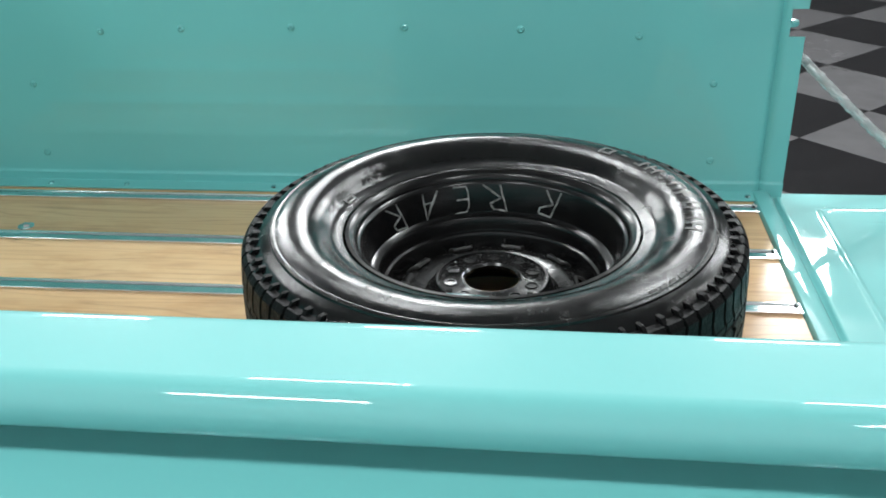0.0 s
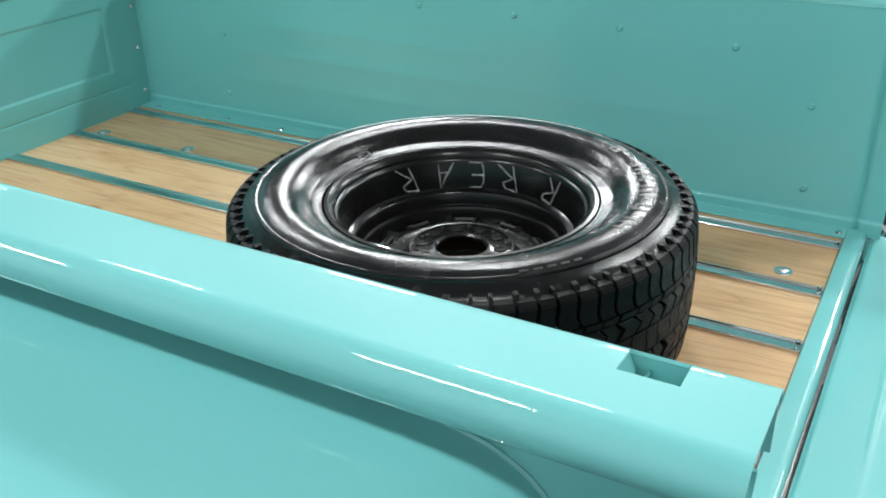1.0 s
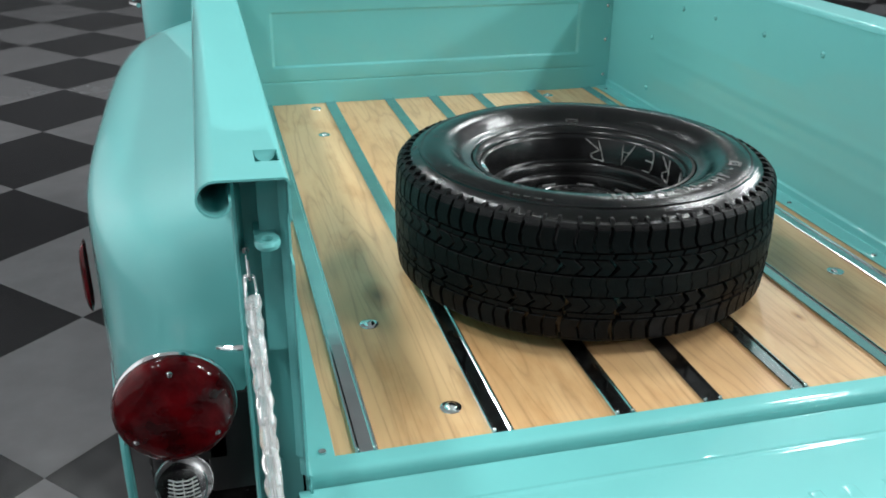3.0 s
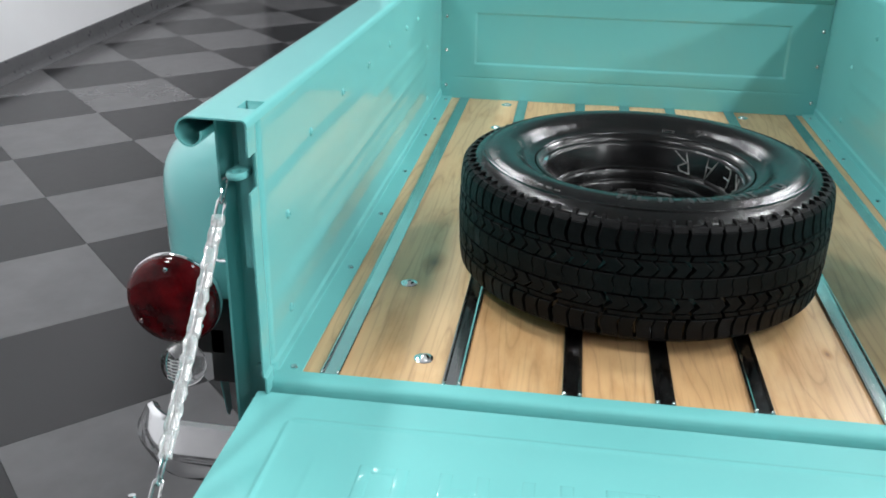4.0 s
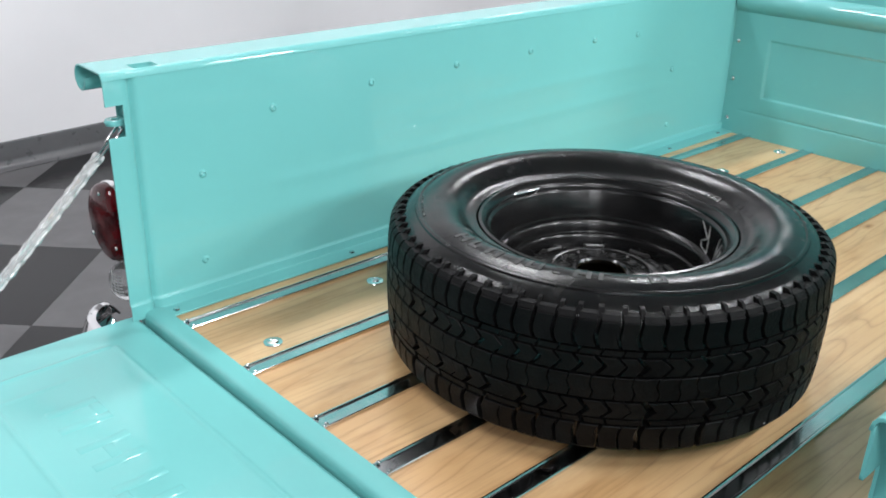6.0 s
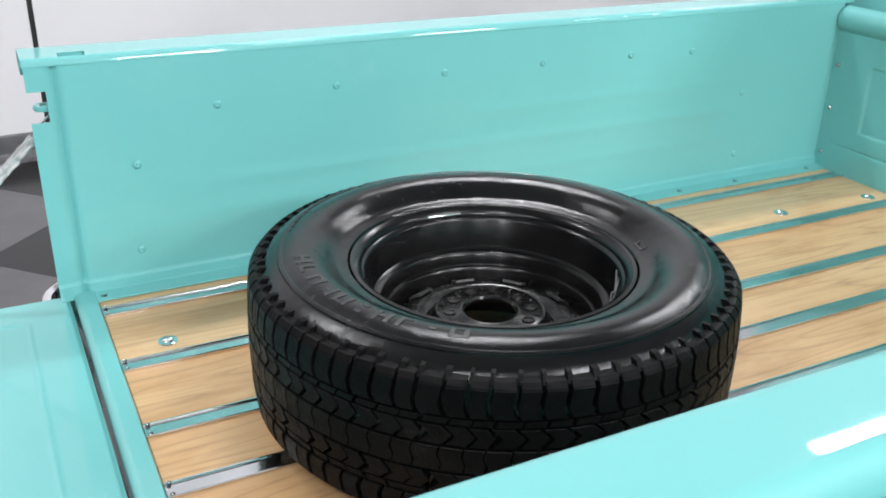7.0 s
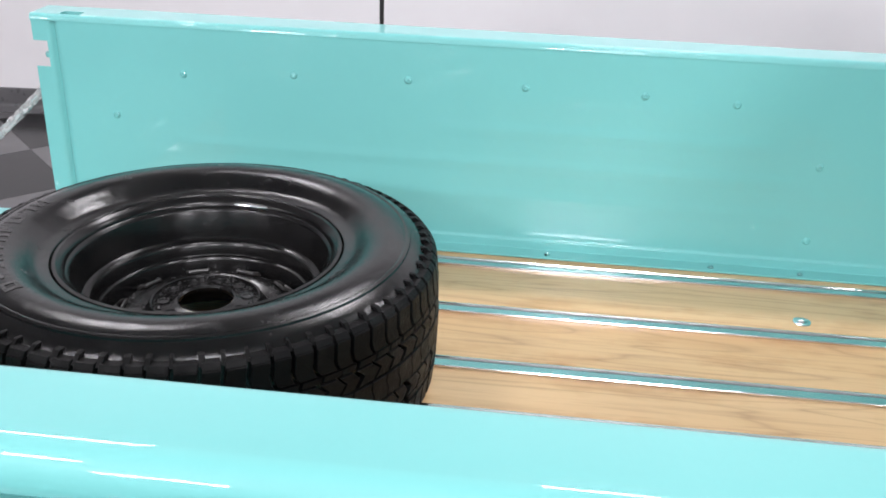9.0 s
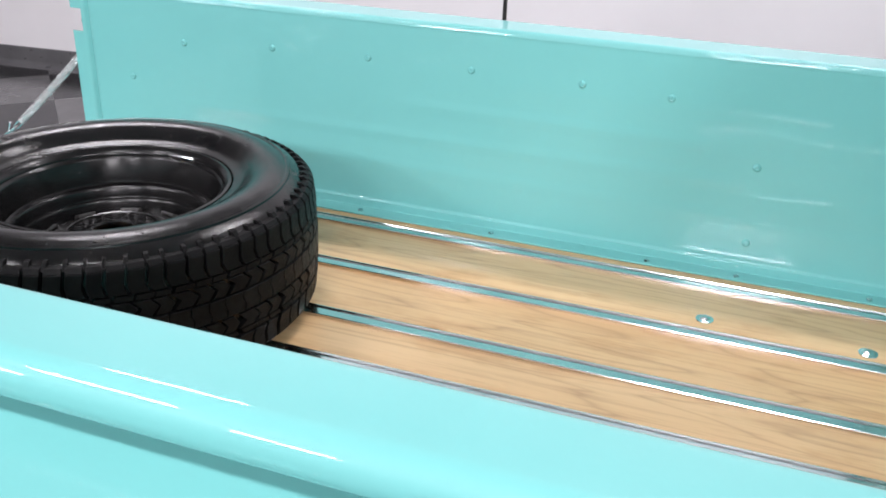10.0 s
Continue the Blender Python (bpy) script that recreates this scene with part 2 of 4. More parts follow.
def tube(points, radius, sides=8, bm=None, closed=False, cap=True):
    bm = bm or bmesh.new()
    pts = [Vector(p) for p in points]
    n = len(pts)
    rings, up = [], None
    for k, p in enumerate(pts):
        a = pts[(k - 1) % n] if closed else pts[max(k - 1, 0)]
        b = pts[(k + 1) % n] if closed else pts[min(k + 1, n - 1)]
        d = (b - a).normalized()
        ref = up if up is not None else (Vector((0, 0, 1)) if abs(d.z) < 0.9 else Vector((1, 0, 0)))
        side = d.cross(ref).normalized()
        up = side.cross(d).normalized()
        r = radius[k] if isinstance(radius, (list, tuple)) else radius
        rings.append([bm.verts.new(p + r * (math.cos(t) * side + math.sin(t) * up)) for t in [2 * math.pi * j / sides for j in range(sides)]])
    for k in range(n if closed else n - 1):
        a, b = rings[k], rings[(k + 1) % n]
        for j in range(sides):
            bm.faces.new((a[j], a[(j + 1) % sides], b[(j + 1) % sides], b[j]))
    if cap and not closed:
        bm.faces.new(rings[0])
        bm.faces.new(rings[-1][::-1])
    return bm


def dome_bolt(radius, height, hole=0.0):
    """A round-headed bolt, standing on z = 0."""
    prof = [(0.0, height * (0.55 if hole else 1.0))]
    if hole:
        prof += [(hole * 0.8, height * 0.55), (hole, height * 0.95)]
    for k in range(1, 6):
        a = math.pi / 2 * k / 5
        prof.append((max(radius * math.sin(a), hole * 1.1), height * math.cos(a) if k < 5 else 0.0))
    return lathe(prof, 14)


def bell(t, width):
    return math.exp(-(t / width) ** 2)


def soft_step(t, a, b):
    t = min(max((t - a) / (b - a), 0.0), 1.0)
    return t * t * (3 - 2 * t)


# ---- showroom ----
def wall_y(x):
    return -3.02 + 0.035 * x


TILE = 0.6068
TURN = 0.77166
TILE_O = (-2.3426, -2.7120)
FLOOR_M = Matrix.Translation((0, 0, GROUND)) @ Matrix.Rotation(-0.01125, 4, "X") @ Matrix.Rotation(0.01247, 4, "Y")
E1 = Vector((math.cos(TURN), math.sin(TURN))) * TILE
E2 = Vector((-math.sin(TURN), math.cos(TURN))) * TILE
ROOM = (-10.0, 8.0, 9.5)   # west x, east x, north y

bm = add_box(bmesh.new(), (ROOM[0] - 1, -5, -0.10), (ROOM[1] + 1, ROOM[2] + 1, -0.006))
bmesh.ops.transform(bm, matrix=FLOOR_M, verts=bm.verts[:])
ground = tagged(part("floor", bm, SEAM), "dark grout bed under glossy checkered floor tiles", "floor", kind="structure")

bm = bmesh.new()
for x0, x1 in ((ROOM[0] - 0.5, -0.142), (-0.118, ROOM[1] + 0.5)):
    vs = [bm.verts.new((x, wall_y(x) - d, z)) for d in (0, 0.15) for x, z in ((x0, -0.95), (x1, -0.95), (x1, CEIL + 0.05), (x0, CEIL + 0.05))]
    for q in ((0, 1, 2, 3), (4, 5, 6, 7), (0, 1, 5, 4), (1, 2, 6, 5), (2, 3, 7, 6), (3, 0, 4, 7)):
        bm.faces.new([vs[i] for i in q])
tagged(part("wall_south", bm, WALL), "pale grey painted showroom wall with a dark vertical joint", "wall", kind="structure")
bm = add_box(bmesh.new(), (-0.142, wall_y(-0.13) - 0.06, floor_z(-0.13, -3.0) + 0.02), (-0.118, wall_y(-0.13) - 0.006, CEIL))
tagged(part("trim", bm, SEAM), "black joint strip between two wall panels", "trim", kind="structure")
bm = bmesh.new()
prof = [(0.0, 0.128), (0.010, 0.126), (0.013, 0.119), (0.014, 0.045), (0.020, 0.024), (0.034, 0.010), (0.060, 0.003), (0.060, -0.01), (0.0, -0.01)]
add_grid(bm, [[(x, wall_y(x) + o, floor_z(x, wall_y(x)) + z) for o, z in prof] for x in (ROOM[0], ROOM[1])], closed=True)
tagged(part("baseboard", bm, BASE), "charcoal rubber cove baseboard along the wall", "baseboard", kind="structure")
# unseen walls close the room, kept dark to hold back bounced light
for name, a, b in (("wall_north", (ROOM[0], ROOM[2], GROUND - 0.35), (ROOM[1], ROOM[2] + 0.15, CEIL + 0.05)),
                   ("wall_west", (ROOM[0] - 0.15, -4, GROUND - 0.35), (ROOM[0], ROOM[2] + 0.15, CEIL + 0.05)),
                   ("wall_east", (ROOM[1], -4, GROUND - 0.35), (ROOM[1] + 0.15, ROOM[2] + 0.15, CEIL + 0.05))):
    tagged(part(name, add_box(bmesh.new(), a, b), WALL_FAR), "plain unseen dark grey wall added to close the showroom", "wall", kind="structure")
tagged(part("ceiling", add_box(bmesh.new(), (ROOM[0], -4, CEIL), (ROOM[1], ROOM[2], CEIL + 0.1)), CEILING), "plain white showroom ceiling", "ceiling", kind="structure")

fixture = None
for lx, ly, watts, tilt in PANELS:
    if tilt:
        bm = add_box(bmesh.new(), (-0.58, -0.28, 0.01), (0.58, 0.28, 0.09), 0.008)
        spot = tagged(part("ceiling_light", bm, CEILING), "unseen panel light, tilted to brighten the truck's bed side, switched on", "ceiling light", "tilted panel lights")
        spot.matrix_world = pose(lx, ly, LAMP_Z - 0.30, tilt)
        part("arm", tube([(0, 0, 0.05), (0, math.sin(radians(tilt)) * 0.405, math.cos(radians(tilt)) * 0.405)], 0.012, 10), CEILING, spot)
    elif fixture is None:
        bm = add_box(bmesh.new(), (-0.52, -0.24, 0.01), (0.52, 0.24, CEIL - LAMP_Z), 0.008)
        fixture = tagged(part("ceiling_light", bm, CEILING), "flat white ceiling panel light, switched on", "ceiling light", "ceiling panel lights")
        fixture.location = (lx, ly, LAMP_Z)
    else:
        copy_thing(fixture, pose(lx, ly, LAMP_Z))

# ---- pickup truck ----
truck = new("pickup_truck")
truck.location = (-0.9, W / 2, GROUND)
tagged(truck, "turquoise classic step-side pickup truck with its tailgate lowered", "pickup truck")


def bed_side(near):
    sgn = -1 if near else 1
    y0 = 0.0 if near else W

    def P(x, o, z):
        return (x, y0 + sgn * o, z)

    # pressed inner panel
    xs = sorted({round(FRONT + k * 0.0235, 4) for k in range(76)} | {-0.02, 0.0, 0.008, 0.015, 0.0195, 0.024, 0.0285, 0.033, 0.040, 0.047, 0.070})
    xs = [x for x in xs if x <= 0.070]
    zs = sorted({round(-0.004 + k * 0.009, 4) for k in range(49)} | {0.0235, 0.025, 0.0265, 0.0285, 0.334, 0.388, 0.433})
    zs = [z for z in zs if z <= 0.433]

    def off(x, z):
        o = 0.0007 * noise.noise(Vector((x * 2.2, z * 5.0, 3.0 + sgn)))
        for zc, xa, xb, h in ((0.262, -1.45, -0.78, 0.0016), (0.190, -1.52, -0.24, 0.0018), (0.118, -1.52, -0.30, 0.0013)):
            o -= h * bell(z - zc, 0.010) * soft_step(x, xa - 0.03, xa + 0.03) * (1 - soft_step(x, xb - 0.03, xb + 0.03))
        o += 0.009 * bell(x - 0.024, 0.005) * (1 if z < 0.43 else 0)
        o += 0.0007 * bell(math.hypot(x + 1.542, z - 0.229), 0.055)
        o -= 0.0045 * (1 - soft_step(z, 0.0235, 0.0285))
        return o

    bm = bmesh.new()
    made = add_grid(bm, [[P(x, off(x, z), z) for z in zs] for x in xs])
    gone = [f for f in bm.faces if f.calc_center_median().x > 0.040 and 0.334 < f.calc_center_median().z < 0.388]
    bmesh.ops.delete(bm, geom=gone, context="FACES")
    side = part("bed_side", bm, PAINT, truck, "turquoise pressed steel bed side", 60)
    thicken(side, 0.003, 1.0 if near else 1.0)

    # rolled top rail with a stake pocket hole
    prof = [(0.0, 0.430), (0.0012, 0.4370), (0.0038, 0.4405)]
    prof += [(o, 0.4418 + 0.021 * (o - 0.0065)) for o in (0.0065, 0.012, 0.020, 0.035, 0.060, 0.0815, 0.0825)]
    for k in range(1, 19):
        a = radians(90 - 15 * k)
        r = 0.0213 if k < 13 else 0.0213 - 0.0010 * (k - 12)
        prof.append((0.0835 + r * math.cos(a), 0.4221 + r * math.sin(a)))
    bm = bmesh.new()
    rx = [FRONT - 0.03] + [FRONT + k * 0.15 for k in range(1, 12)] + [-0.06, -0.032, -0.020, 0.0, 0.012, 0.030, 0.055, 0.0715]
    add_grid(bm, [[P(x, o, z) for o, z in prof] for x in rx])
    gone = [f for f in bm.faces if -0.032 < f.calc_center_median().x < 0.012 and 0.006 < abs(f.calc_center_median().y - y0) < 0.035 and f.calc_center_median().z > 0.434]
    bmesh.ops.delete(bm, geom=gone, context="FACES")
    thicken(part("top_rail", bm, PAINT, side, "turquoise rolled top rail with a stake pocket"), 0.0028, 0.0)

    # stake pocket: a deep box under the hole, and the tongue of the cut folded down into it
    bm = bmesh.new()
    ring = [(-0.032, 0.0065), (0.012, 0.0065), (0.012, 0.035), (-0.032, 0.035)]
    made = add_grid(bm, [[P(x, o, z) for x, o in ring] for z in (0.4405, 0.33, 0.19)], closed=True)
    bm.faces.new(made[-1])
    pocket = thicken(part("stake_pocket", bm, PAINT, side), 0.002, 1.0)
    bm = bmesh.new()
    rows = []
    for k in range(6):
        t = k / 5
        wide = 0.0135 * math.sqrt(max(1 - t * t, 0.0004))
        rows.append([P(-0.0322 + 0.009 * t ** 1.5, 0.0210 + wide * u / 4, 0.4425 - 0.013 * t) for u in range(-4, 5)])
    add_grid(bm, rows)
    thicken(part("folded_tongue", bm, PAINT, pocket), 0.0016, 0.0)

    # rear post: a channel open to the rear
    bm = bmesh.new()
    path = [(-0.10, 0.060), (-0.030, 0.0605), (-0.022, 0.0610), (0.020, 0.0670), (0.024, 0.0655), (0.023, 0.0635), (-0.012, 0.0580), (-0.016, 0.055), (-0.016, 0.002)]
    add_grid(bm, [[P(x, o, z) for x, o in path] for z in (-0.11, 0.1, 0.3, 0.431)])
    thicken(part("rear_post", bm, PAINT, side), 0.0025, 0.0)
    # outer skin below the rail
    bm = bmesh.new()
    add_grid(bm, [[P(x, o, z) for o, z in ((0.058, 0.425), (0.060, 0.2), (0.060, -0.12))] for x in (FRONT, -0.9, -0.10)])
    thicken(part("outer_skin", bm, PAINT, side), 0.003, 0.0)

    # lug with an eye, and the chain eye under it
    bm = bmesh.new()
    n = 20
    def eye_ring(r, z):
        return [P(0.044 + r * math.cos(2 * math.pi * k / n), 0.029 + r * 0.85 * math.sin(2 * math.pi * k / n), z) for k in range(n)]
    add_grid(bm, [eye_ring(0.008, 0.350), eye_ring(0.008, 0.358), eye_ring(0.017, 0.359), eye_ring(0.019, 0.354), eye_ring(0.017, 0.349), eye_ring(0.008, 0.350)], closed=True)
    lo, hi = P(-0.018, 0.044, 0.343), P(0.036, 0.017, 0.357)
    add_box(bm, [min(a, b) for a, b in zip(lo, hi)], [max(a, b) for a, b in zip(lo, hi)], 0.003)
    part("latch_eye", bm, PAINT, side, "painted latch eye")
    # black button whose colour stands in for a shaded hole in the post
    bm = bmesh.new()
    prof = [(0.0, 0.012), (0.006, 0.010), (0.008, 0.0)]
    lathe(prof, 12, "x", bm)
    for v in bm.verts:
        v.co = Vector(P(v.co.x - 0.016, 0.030 + v.co.y, v.co.z + 0.322))
    part("hole_shade", bm, DARK, side)
    for z, o in ((-0.005, 0.034),):
        bm = lathe([(0.0, 0.007), (0.007, 0.006), (0.009, 0.0)], 6, "x")
        for v in bm.verts:
            v.co = Vector(P(v.co.x - 0.016, o + v.co.y, v.co.z + z))
        part("post_bolt", bm, PAINT, side)

    # panel bolts
    b = dome_bolt(0.0080, 0.0040, 0.0036)
    me = bpy.data.meshes.new("bolt")
    finish(b).to_mesh(me)
    b.free()
    me.materials.append(PAINT)
    turn = pose(0, 0, 0, -90 if near else 90)
    for x, z in ((-0.246, 0.336), (-0.479, 0.349), (-0.714, 0.353), (-0.950, 0.353), (-1.185, 0.351), (-1.363, 0.345),
                 (-0.093, 0.240), (-0.083, 0.074), (-1.542, 0.229), (-1.547, 0.070)):
        shared("bolt", me, Matrix.Translation(P(x, off(x, z) * 1.0 - 0.0002, z)) @ turn, side)

    # flange on the floor
    bm = bmesh.new()
    prof = [(0.004, 0.022), (-0.002, 0.010), (-0.006, 0.0062), (-0.042, 0.0050), (-0.043, 0.0035), (-0.042, 0.0012), (0.004, 0.0012)]
    add_grid(bm, [[P(x, o, z) for o, z in prof] for x in (FRONT, -0.9, 0.012)], closed=True)
    part("floor_flange", bm, PAINT, side)
    b = lathe([(0.0, 0.0035), (0.0055, 0.0032), (0.0065, 0.0)], 8)
    me = bpy.data.meshes.new("flange_bolt")
    finish(b).to_mesh(me)
    b.free()
    me.materials.append(STEEL)
    for x in (-0.003, -0.402, -0.706, -1.02, -1.36, -1.54, -1.79):
        shared("flange_bolt", me, Matrix.Translation(P(x, -0.026, 0.0052)), side)
    return side


bed_side(True)
bed_side(False)

# front panel: pressed field with a rolled top edge
bm = bmesh.new()
ys = sorted({round(k * W / 50, 4) for k in range(51)} | {0.112, 0.115, 0.118, 0.121, 0.124, 1.126, 1.129, 1.132, 1.135, 1.138})
zs = [-0.02, 0.0, 0.03, 0.06, 0.067, 0.070, 0.0715, 0.073, 0.0745, 0.076, 0.079, 0.10, 0.116, 0.118, 0.120, 0.122, 0.124, 0.126, 0.14, 0.18, 0.22, 0.26, 0.284, 0.286, 0.288, 0.290, 0.292, 0.294, 0.32, 0.345, 0.362]


def front_off(y, z):
    inside = soft_step(y, 0.113, 0.123) * (1 - soft_step(y, 1.127, 1.137)) * soft_step(z, 0.117, 0.125) * (1 - soft_step(z, 0.285, 0.293))
    line = bell(z - 0.073, 0.0022) * soft_step(y, 0.06, 0.09) * (1 - soft_step(y, 1.16, 1.19))
    return -0.0045 * inside - 0.0028 * line + 0.0012 * noise.noise(Vector((y * 3, z * 6, 9.0)))


add_grid(bm, [[(FRONT + front_off(y, z), y, z) for z in zs] for y in ys])
front = thicken(part("front_panel", bm, PAINT, truck, "turquoise pressed bed front panel with a recessed field", 60), 0.003, 0.0)
bm = bmesh.new()
prof = [(FRONT - 0.002, 0.360)] + [(FRONT - 0.012 + 0.031 * math.cos(radians(a)), 0.392 + 0.031 * math.sin(radians(a))) for a in range(-60, 241, 20)]
add_grid(bm, [[(x, y, z) for x, z in prof] for y in (0.004, W / 2, W - 0.004)])
thicken(part("rolled_edge", bm, PAINT, front), 0.003, 0.0)
b = dome_bolt(0.007, 0.006)
me = bpy.data.meshes.new("panel_bolt")
finish(b).to_mesh(me)
b.free()
me.materials.append(STEEL)
for z in (0.044, 0.164, 0.276):
    for y in (0.018, W - 0.018):
        shared("panel_bolt", me, Matrix.Translation((FRONT + 0.0015, y, z)) @ pose(0, 0, 0, 0, 90), front)

# bed floor: oak planks between steel strips
bm = add_box(bmesh.new(), (FRONT - 0.02, 0.002, -0.060), (0.010, W - 0.002, -0.0195))
floor_frame = part("bed_floor", bm, DARK, truck, "varnished oak plank bed floor with polished steel strips")
CENTRES = (0.088, 0.289, 0.482, 0.628, 0.778, 0.970, 1.170)
edges = [0.003] + [c for c in CENTRES] + [W - 0.003]
for k in range(len(edges) - 1):
    a = edges[k] + (0.004 if k else 0)
    b = edges[k + 1] - (0.004 if k < len(CENTRES) else 0)
    bm = add_box(bmesh.new(), (FRONT + 0.001, a, -0.019), (0.008, b, 0.0), 0.0015)
    part("plank", bm, OAK, floor_frame, smooth=10)
half = 0.0165
prof = [(-half, 0.0004), (-half, 0.0042), (-half + 0.0012, 0.0056), (-half + 0.0034, 0.0056), (-half + 0.0048, 0.0036), (-half + 0.0068, 0.0026),
        (half - 0.0068, 0.0026), (half - 0.0048, 0.0036), (half - 0.0034, 0.0056), (half - 0.0012, 0.0056), (half, 0.0042), (half, 0.0004)]
bm = bmesh.new()
rows = add_grid(bm, [[(x, o, z) for o, z in prof] for x in (FRONT + 0.002, -1.2, -0.6, 0.0085)], closed=True)
bm.faces.new(rows[0])
bm.faces.new(rows[-1])
strip_me = bpy.data.meshes.new("floor_strip")
finish(bm, 25).to_mesh(strip_me)
bm.free()
strip_me.materials.append(STEEL)
b = dome_bolt(0.0036, 0.004)
pin_me = bpy.data.meshes.new("strip_pin")
finish(b).to_mesh(pin_me)
b.free()
pin_me.materials.append(CHROME)
for c in CENTRES:
    strip = shared("floor_strip", strip_me, Matrix.Translation((0, c, 0)), floor_frame)
    for o in (-0.0125, 0.0125):
        shared("strip_pin", pin_me, Matrix.Translation((0.002, c + o, 0.0050)), floor_frame)
b = lathe([(0.0, 0.0062), (0.004, 0.0060), (0.0085, 0.0048), (0.0100, 0.0030), (0.0105, 0.0022), (0.0150, 0.0018), (0.0165, 0.0012), (0.0170, 0.0)], 28)
add_box(b, (-0.0052, -0.0011, 0.0052), (0.0052, 0.0011, 0.0072))
carriage_me = bpy.data.meshes.new("carriage_bolt")
finish(b).to_mesh(carriage_me)
b.free()
carriage_me.materials.append(CHROME)
for x, y in ((-0.076, 0.231), (-0.361, 0.155), (-1.499, 0.225), (-1.780, 0.236), (-0.067, 1.027), (-0.361, 1.104), (-1.488, 1.014), (-1.775, 1.010)):
    shared("carriage_bolt", carriage_me, pose(x, y, 0.0002, 0, 0, random.uniform(0, 180)), floor_frame)

# rear sill between floor and tailgate
bm = bmesh.new()
prof = [(0.0095, -0.06), (0.0095, 0.004), (0.012, 0.008), (0.018, 0.0085), (0.034, 0.0085), (0.042, 0.0072), (0.0465, 0.0030), (0.0475, -0.004), (0.0475, -0.06)]
add_grid(bm, [[(x, y, z) for x, z in prof] for y in (0.0, W / 2, W)], closed=True)
part("rear_sill", bm, PAINT, truck, "rounded turquoise rear sill")

# tailgate, lowered
TG0, TG1 = 0.0545, 0.465
bm = bmesh.new()
FINE = (-0.009, -0.0065, -0.0045, -0.0025, 0.0, 0.0025, 0.0045, 0.0065, 0.009)
xs = sorted({round(TG0 + k * (TG1 - TG0) / 30, 4) for k in range(31)} | {0.0565, 0.0585, 0.0605, 0.063} | {round(c + d, 4) for c in (0.132, 0.352, 0.398) for d in FINE})
ys = sorted({round(-0.014 + k * (W + 0.028) / 70, 4) for k in range(71)} | {round(c + d, 4) for c in (0.060, 0.122, W - 0.122, W - 0.060) for d in FINE})


def gate_off(x, y):
    """Flat skin with narrow pressed beads: an outer frame and an inner line."""
    m = min(y, W - y)
    outer = max(bell(x - 0.132, 0.0045) * soft_step(m, 0.060, 0.075), bell(m - 0.060, 0.0045) * soft_step(x, 0.132, 0.147) * (1 - soft_step(x, 0.34, 0.42)))
    inner = max(bell(x - 0.352, 0.0045) * soft_step(m, 0.122, 0.137), 0.35 * bell(m - 0.122, 0.005) * soft_step(x, 0.20, 0.25) * (1 - soft_step(x, 0.337, 0.352)))
    z = -0.0035 + 0.0020 * outer + 0.0022 * inner
    z -= 0.004 * bell(x - 0.458, 0.005)
    z -= 0.007 * (1 - soft_step(x, 0.0545, 0.063))
    return z + 0.0010 * noise.noise(Vector((x * 5, y * 4, 1.0))) + 0.0004 * noise.noise(Vector((x * 16, y * 13, 4.0)))


add_grid(bm, [[(x, y, gate_off(x, y)) for y in ys] for x in xs])
gate = thicken(part("tailgate", bm, PAINT, truck, "lowered turquoise tailgate with pressed panel lines", 60), 0.003, -1.0)
bm = bmesh.new()
prof = [(TG1 - 0.001, -0.0045)] + [(TG1 + 0.022 + 0.026 * math.cos(radians(a)), -0.022 + 0.022 * math.sin(radians(a))) for a in range(130, -171, -20)]
add_grid(bm, [[(x, y, z) for x, z in prof] for y in (-0.014, W / 2, W + 0.014)])
thicken(part("rolled_edge", bm, PAINT, gate), 0.003, 0.0)
bm = bmesh.new()
for y in (-0.014, W + 0.014):
    add_grid(bm, [[(x, y, z) for x in (TG0, TG1 + 0.03)] for z in (-0.012, -0.040)])
add_grid(bm, [[(TG0, y, z) for y in (-0.014, W + 0.014)] for z in (-0.012, -0.040)])
add_grid(bm, [[(x, y, -0.040) for y in (-0.014, W + 0.014)] for x in (TG0, TG1 + 0.03)])
part("gate_skin", bm, PAINT, gate)
for n, y in enumerate(0.225 + 0.1143 * k for k in range(8)):   # plain raised bars in place of the maker's name
    bars = [(0.225, 0.299, y - 0.034, y - 0.018), (0.225, 0.299, y + 0.018, y + 0.034)]
    bars.append(((0.225, 0.239), (0.255, 0.269), (0.285, 0.299))[n % 3] + (y - 0.017, y + 0.017))
    for x0, x1, y0, y1 in bars:
        bm = bmesh.new()
        ring = []
        for grow, z in ((0.004, -0.0052), (0.0015, -0.0034), (0.0, -0.0026), (-0.002, -0.0021)):
            ring.append([(x0 - grow, y0 - grow, z), (x1 + grow, y0 - grow, z), (x1 + grow, y1 + grow, z), (x0 - grow, y1 + grow, z)])
        bm.faces.new(add_grid(bm, ring, closed=True)[-1])
        part("raised_bar", bm, PAINT, gate, smooth=70)


